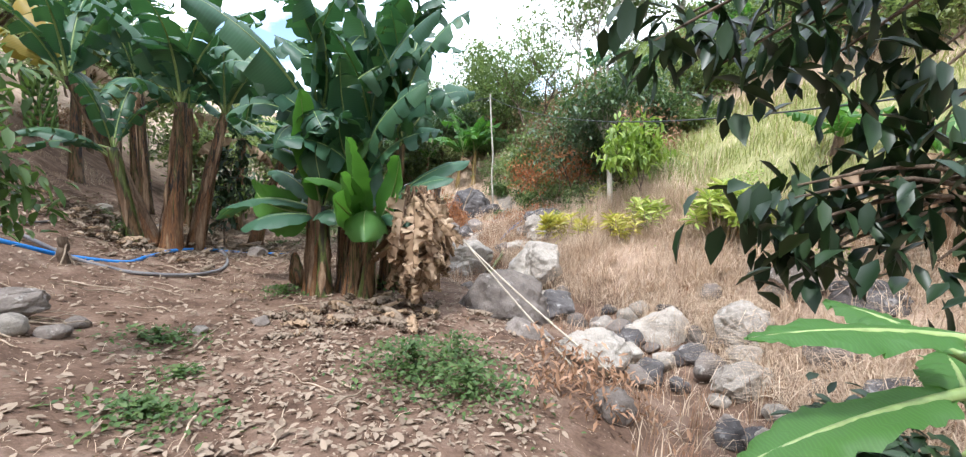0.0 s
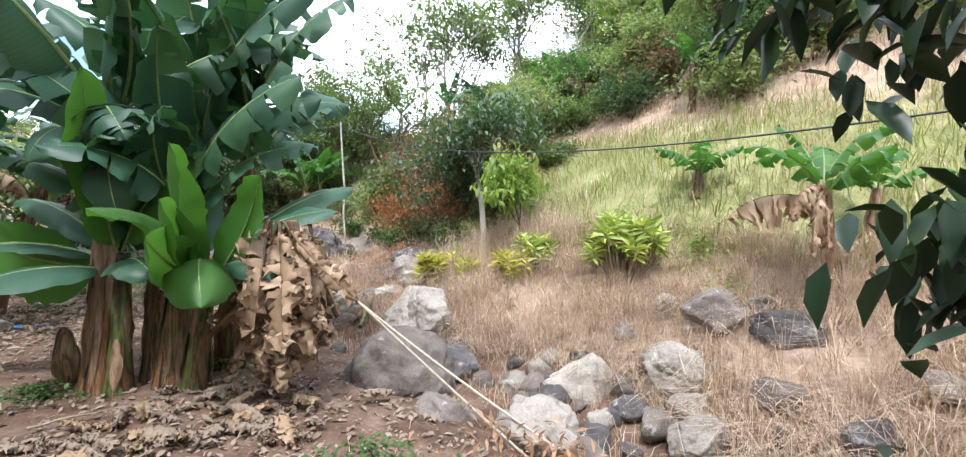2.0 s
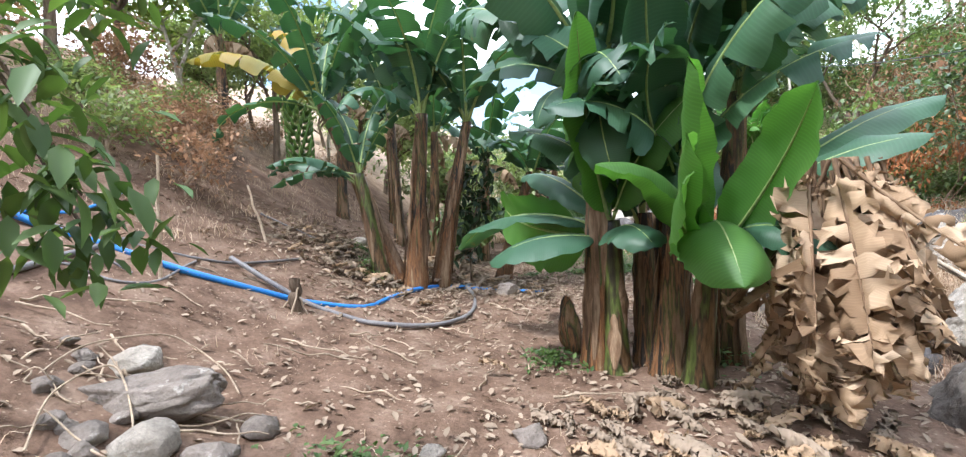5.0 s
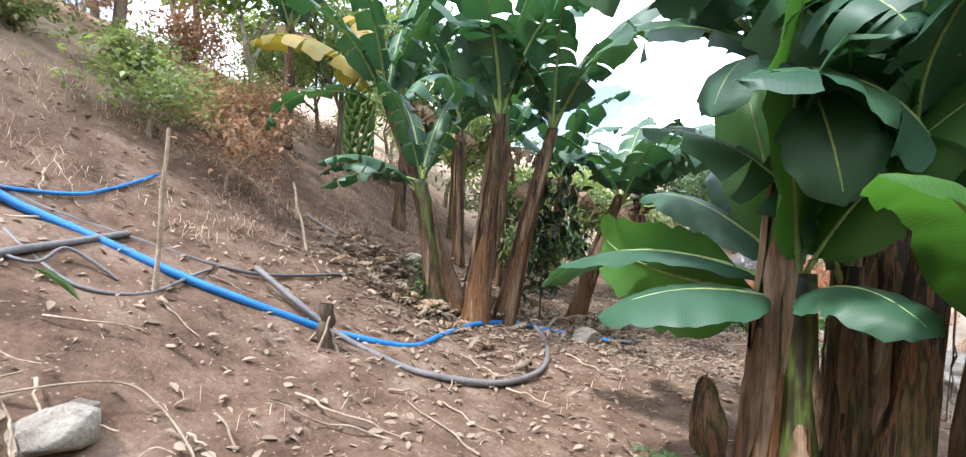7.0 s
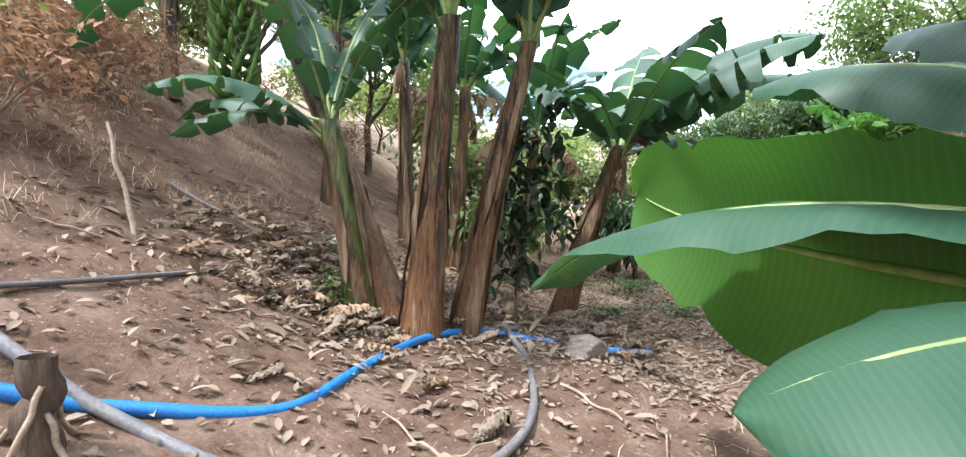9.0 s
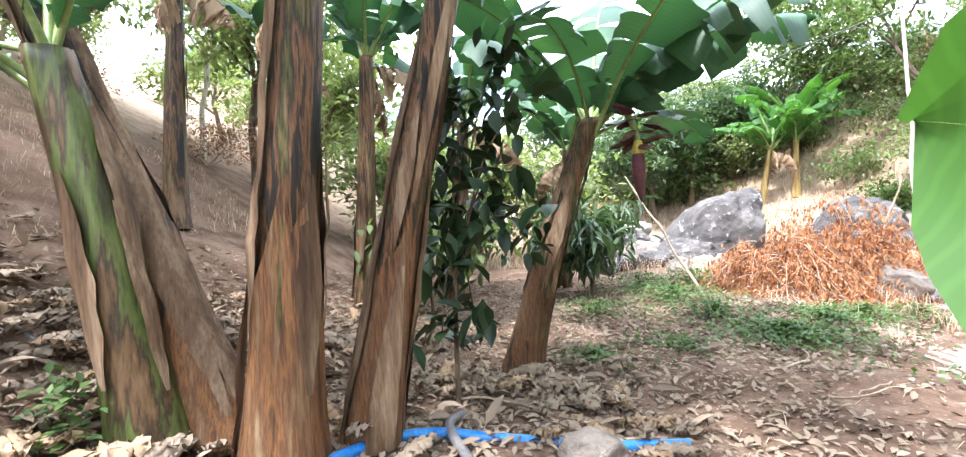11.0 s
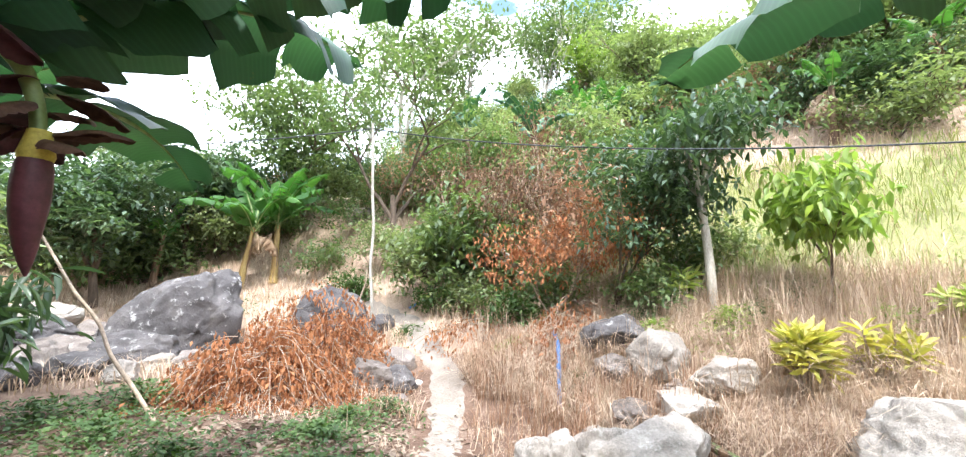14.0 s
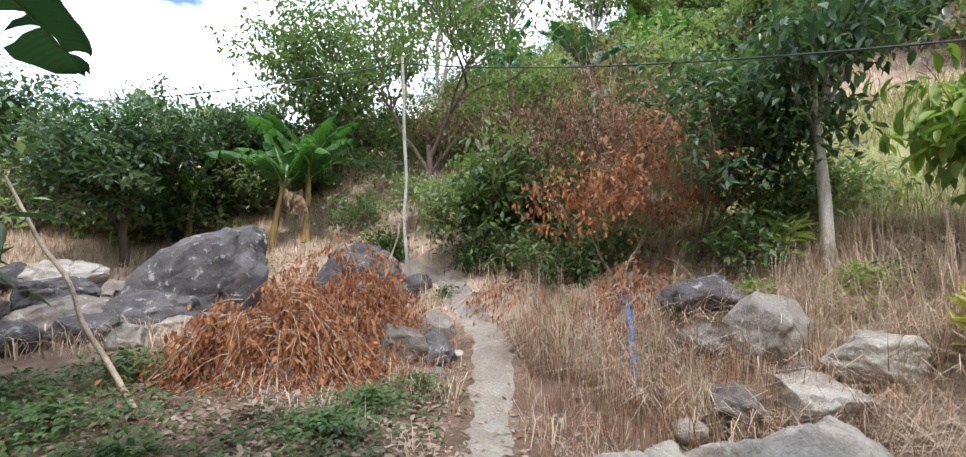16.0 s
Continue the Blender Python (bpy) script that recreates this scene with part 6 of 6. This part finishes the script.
for x, y, r, n, h in [(-3.0, 5.3, 0.5, 500, 0.12), (-1.8, 3.8, 0.5, 700, 0.14), (-2.2, 4.6, 0.3, 250, 0.1), (-0.25, 5.2, 0.7, 1300, 0.36), (0.35, 4.9, 0.65, 1000, 0.3), (0.1, 5.7, 0.5, 500, 0.3), (-3.0, 7.7, 0.35, 400, 0.15), (-1.7, 8.5, 0.6, 500, 0.2), (-3.9, 13.7, 0.8, 2600, 0.16),
                      (-3.4, 14.8, 0.7, 1400, 0.16), (-5.2, 15.6, 1.2, 1800, 0.22), (-7.0, 8.9, 0.25, 160, 0.35), (-8.2, 9.9, 0.5, 400, 0.1), (-2.6, 12.9, 0.35, 350, 0.12), (-4.9, 13.0, 0.6, 500, 0.1), (-0.6, 19.2, 0.5, 500, 0.2), (1.3, 18.2, 0.6, 600, 0.3),
                      (-3.6, 23.8, 1.2, 900, 0.3), (2.0, 15.2, 0.7, 900, 0.35), (0.2, 14.9, 0.4, 350, 0.2), (-5.6, 12.4, 0.5, 350, 0.08), (-5.0, 17.0, 0.9, 1400, 0.3), (-5.8, 16.4, 0.9, 1200, 0.3), (-4.6, 14.6, 0.8, 1000, 0.2), (-6.0, 14.2, 0.8, 700, 0.2), (-2.2, 16.0, 0.5, 500, 0.15), (-2.9, 15.5, 0.6, 800, 0.18), (2.6, 13.6, 0.7, 700, 0.4), (3.4, 13.4, 0.7, 700, 0.4)]:
    weed_patch(x, y, r, n, h, 0.06)


def grass(n, x0, x1, y0, y1, keep, h, w, bend, mat, label, name="dry_grass"):
    x, y = scatter(n, x0, x1, y0, y1, keep)
    v, f = blades(x, y, h, w, bend, rl)
    stuff(name, v, f, mat, label, "grass")


def slope(lo, hi):
    return lambda x, y: (x - gully_x(y) > lo) & (x - gully_x(y) < hi) & off_trail(x, y) & (rl.random(len(x)) < 0.35 + 0.65 * (np.sin(1.7 * x + 0.9 * y) * np.sin(1.3 * y - 0.8 * x) > -0.35))


tx, ty = scatter(15000, -1, 9.5, 3.5, 17, slope(0.7, 5.0))
v, f = tufts(tx, ty, 11, 0.55, 0.0042, 1.6, rl)
stuff("dry_grass", v, f, "straw", "tall matted dry straw-coloured grass on the slope", "grass")
tx, ty = scatter(700, 1.6, 5.0, 11.0, 14.2, lambda x, y: rl.random(len(x)) < np.exp(-((x - 3.0) ** 2 + (y - 12.7) ** 2) / 1.6))
v, f = tufts(tx, ty, 9, 1.15, 0.0032, 0.6, rl)
stuff("dry_grass", v, f, "straw", "waist-high feathery dry grass on the bank", "grass")
tx, ty = scatter(900, -1.5, 9, 4, 20, slope(0.3, 4.5))
v, f = tufts(tx, ty, 9, 0.95, 0.003, 0.5, rl)
stuff("dry_grass", v, f, "straw", "upright dry grass stalks on the slope", "grass")
grass(9000, -3, 5, 4, 21, lambda x, y: (np.abs(x - gully_x(y)) < 1.1) & off_trail(x, y), 0.38, 0.004, 1.2, "straw", "dry grass between the gully stones")
grass(9000, -5, 2, 10.5, 20, lambda x, y: (x - gully_x(y) > -2.6) & (x - gully_x(y) < 0.4) & off_trail(x, y) & (np.sin(2.1 * x) * np.sin(1.7 * y + x) > 0.0), 0.26, 0.0035, 1.3, "straw", "thin dry grass beside the trail")
grass(52000, 2, 16, 4, 26, slope(4.0, 10.0), 0.5, 0.009, 0.9, "meadow", "green and yellow grass on the open slope", "meadow_grass")
grass(30000, 2, 22, 3, 30, lambda x, y: (slope(4.0, 16)(x, y)) & (rl.random(len(x)) < 0.25 + 0.75 * ease(8.0, 10.0, x - gully_x(y))), 0.6, 0.009, 0.9, "straw", "dry grass on the upper slope")
grass(24000, -12, 4, 18.5, 31, lambda x, y: off_trail(x, y), 0.45, 0.008, 1.0, "straw", "dry grass on the far flat")
grass(13000, -15, -7, 3, 14, lambda x, y: (-x - 0.6 * (y - 6.5) > 7.4) & (np.sin(2.3 * x + y) * np.sin(1.9 * y - x) > -0.2), 0.2, 0.003, 1.7, "straw", "dry grass on the bank")
tx, ty = scatter(2600, -3, 6, 4.5, 20, lambda x, y: (np.abs(x - gully_x(y) - 0.3) < 1.3) & off_trail(x, y) & (rl.random(len(x)) < 0.6))
v, f = tufts(tx, ty, 8, 0.42, 0.0035, 0.45, rl)
stuff("dry_weeds", v, f, "brown_leaf", "grey-brown dry weed stalks among the stones", "weeds")
tx, ty = scatter(520, -0.9, 1.2, 13.0, 17.0, lambda x, y: off_trail(x, y) & (rl.random(len(x)) < np.exp(-(x - gully_x(y) - 0.9) ** 2)))
v, f = tufts(tx, ty, 9, 0.6, 0.004, 0.5, rl)
stuff("dry_weeds", v, f, "brown_leaf", "tall brown dry weeds between the trail and the boulders", "weeds")
for x, y, r, n, h in [(2.2, 13.8, 0.6, 700, 0.45), (1.5, 14.6, 0.5, 450, 0.4), (3.2, 12.2, 0.6, 450, 0.35), (0.2, 16.6, 0.5, 400, 0.2), (4.4, 10.6, 0.8, 500, 0.35), (5.6, 9.4, 0.9, 800, 0.4), (5.2, 8.2, 0.6, 350, 0.3), (5.0, 11.4, 0.9, 700, 0.35)]:
    weed_patch(x, y, r, n, h, 0.08, "lime_leaf", "patch of bright green weeds in dry grass")
bx, by = 1.45 + rl.normal(0, 0.35, 500), 5.5 + rl.normal(0, 0.35, 500)
v, f = leaf_batch(np.stack([bx, by, land(bx, by) + rl.uniform(0.02, 0.5, 500)], 1), 0.11, 0.3, 0.8, 0.6, rl)
stuff("dry_weeds", v, f, "brown_leaf", "dry brown weeds in the gully", "weeds")

# large dry leaves lying about
for i in range(280):
    if i % 280 < 70:
        x, y = -1.3 + rl.normal(0, 0.7), 6.9 + rl.normal(0, 0.45)
    elif i < 170:
        x, y = -7.3 + rl.normal(0, 0.7), 9.0 + rl.normal(0, 0.5)
    elif i < 245:
        x, y = -7.2 + rl.normal(0, 0.9), 10.2 + rl.normal(0, 0.9)
    else:
        x, y = -5.4 + rl.normal(0, 0.4), 11.2 + rl.normal(0, 0.4)
    ln = rl.uniform(0.15, 0.45)
    v, f, uv, _ = banana_blade(rl, ln, ln * rl.uniform(0.2, 0.42), radians(rl.uniform(2, 22)), radians(rl.uniform(10, 70)), 0.05, rl.uniform(-0.3, 0.5), rl.uniform(0.1, 0.9), rl.normal(0, 0.5), 0.012)
    v = np.array(v)
    v[:, 2] -= v[:, 2].min()
    a = rl.uniform(0, 6.28)
    ob = mesh_object("fallen_leaf", v, np.array(f), M["dry" if i % 3 == 0 else "litter"], uv=uv)
    ob.location, ob.rotation_euler = (x, y, ground_at(x, y) + float(wobble(x, y)) + 0.005), (0, 0, a)
    tagged(ob, "large dry brown banana leaf fallen on the earth", "dry leaf", "fallen leaves")

near_leaf = thing("leafy_shoot", 1.95, 2.19, ground_at(1.95, 2.19), "young shoot with large bright green leaves", "shrub")
sv, sf = tube(curve_points([(0, 0, 0), (0.03, 0.02, 0.5), (0.0, 0.0, 1.2 - ground_at(1.95, 2.19))], 12), [0.018, 0.01], 7)
mesh_object("stalk", sv, np.array(sf), M["rib"], near_leaf)
shoot_foot = ground_at(1.95, 2.19)
for az, ln, z, up in ((188, 0.6, 1.14, 6), (190, 0.64, 1.02, -12), (110, 0.42, 1.08, 14), (60, 0.4, 0.95, 14), (20, 0.4, 1.1, 14), (250, 0.36, 0.85, 5)):
    banana_leaf(near_leaf, (0, 0, z - shoot_foot), radians(az), ln, 0.18, radians(up), radians(18), rl, "banana_young", 0.0, 0.2, 0.35)
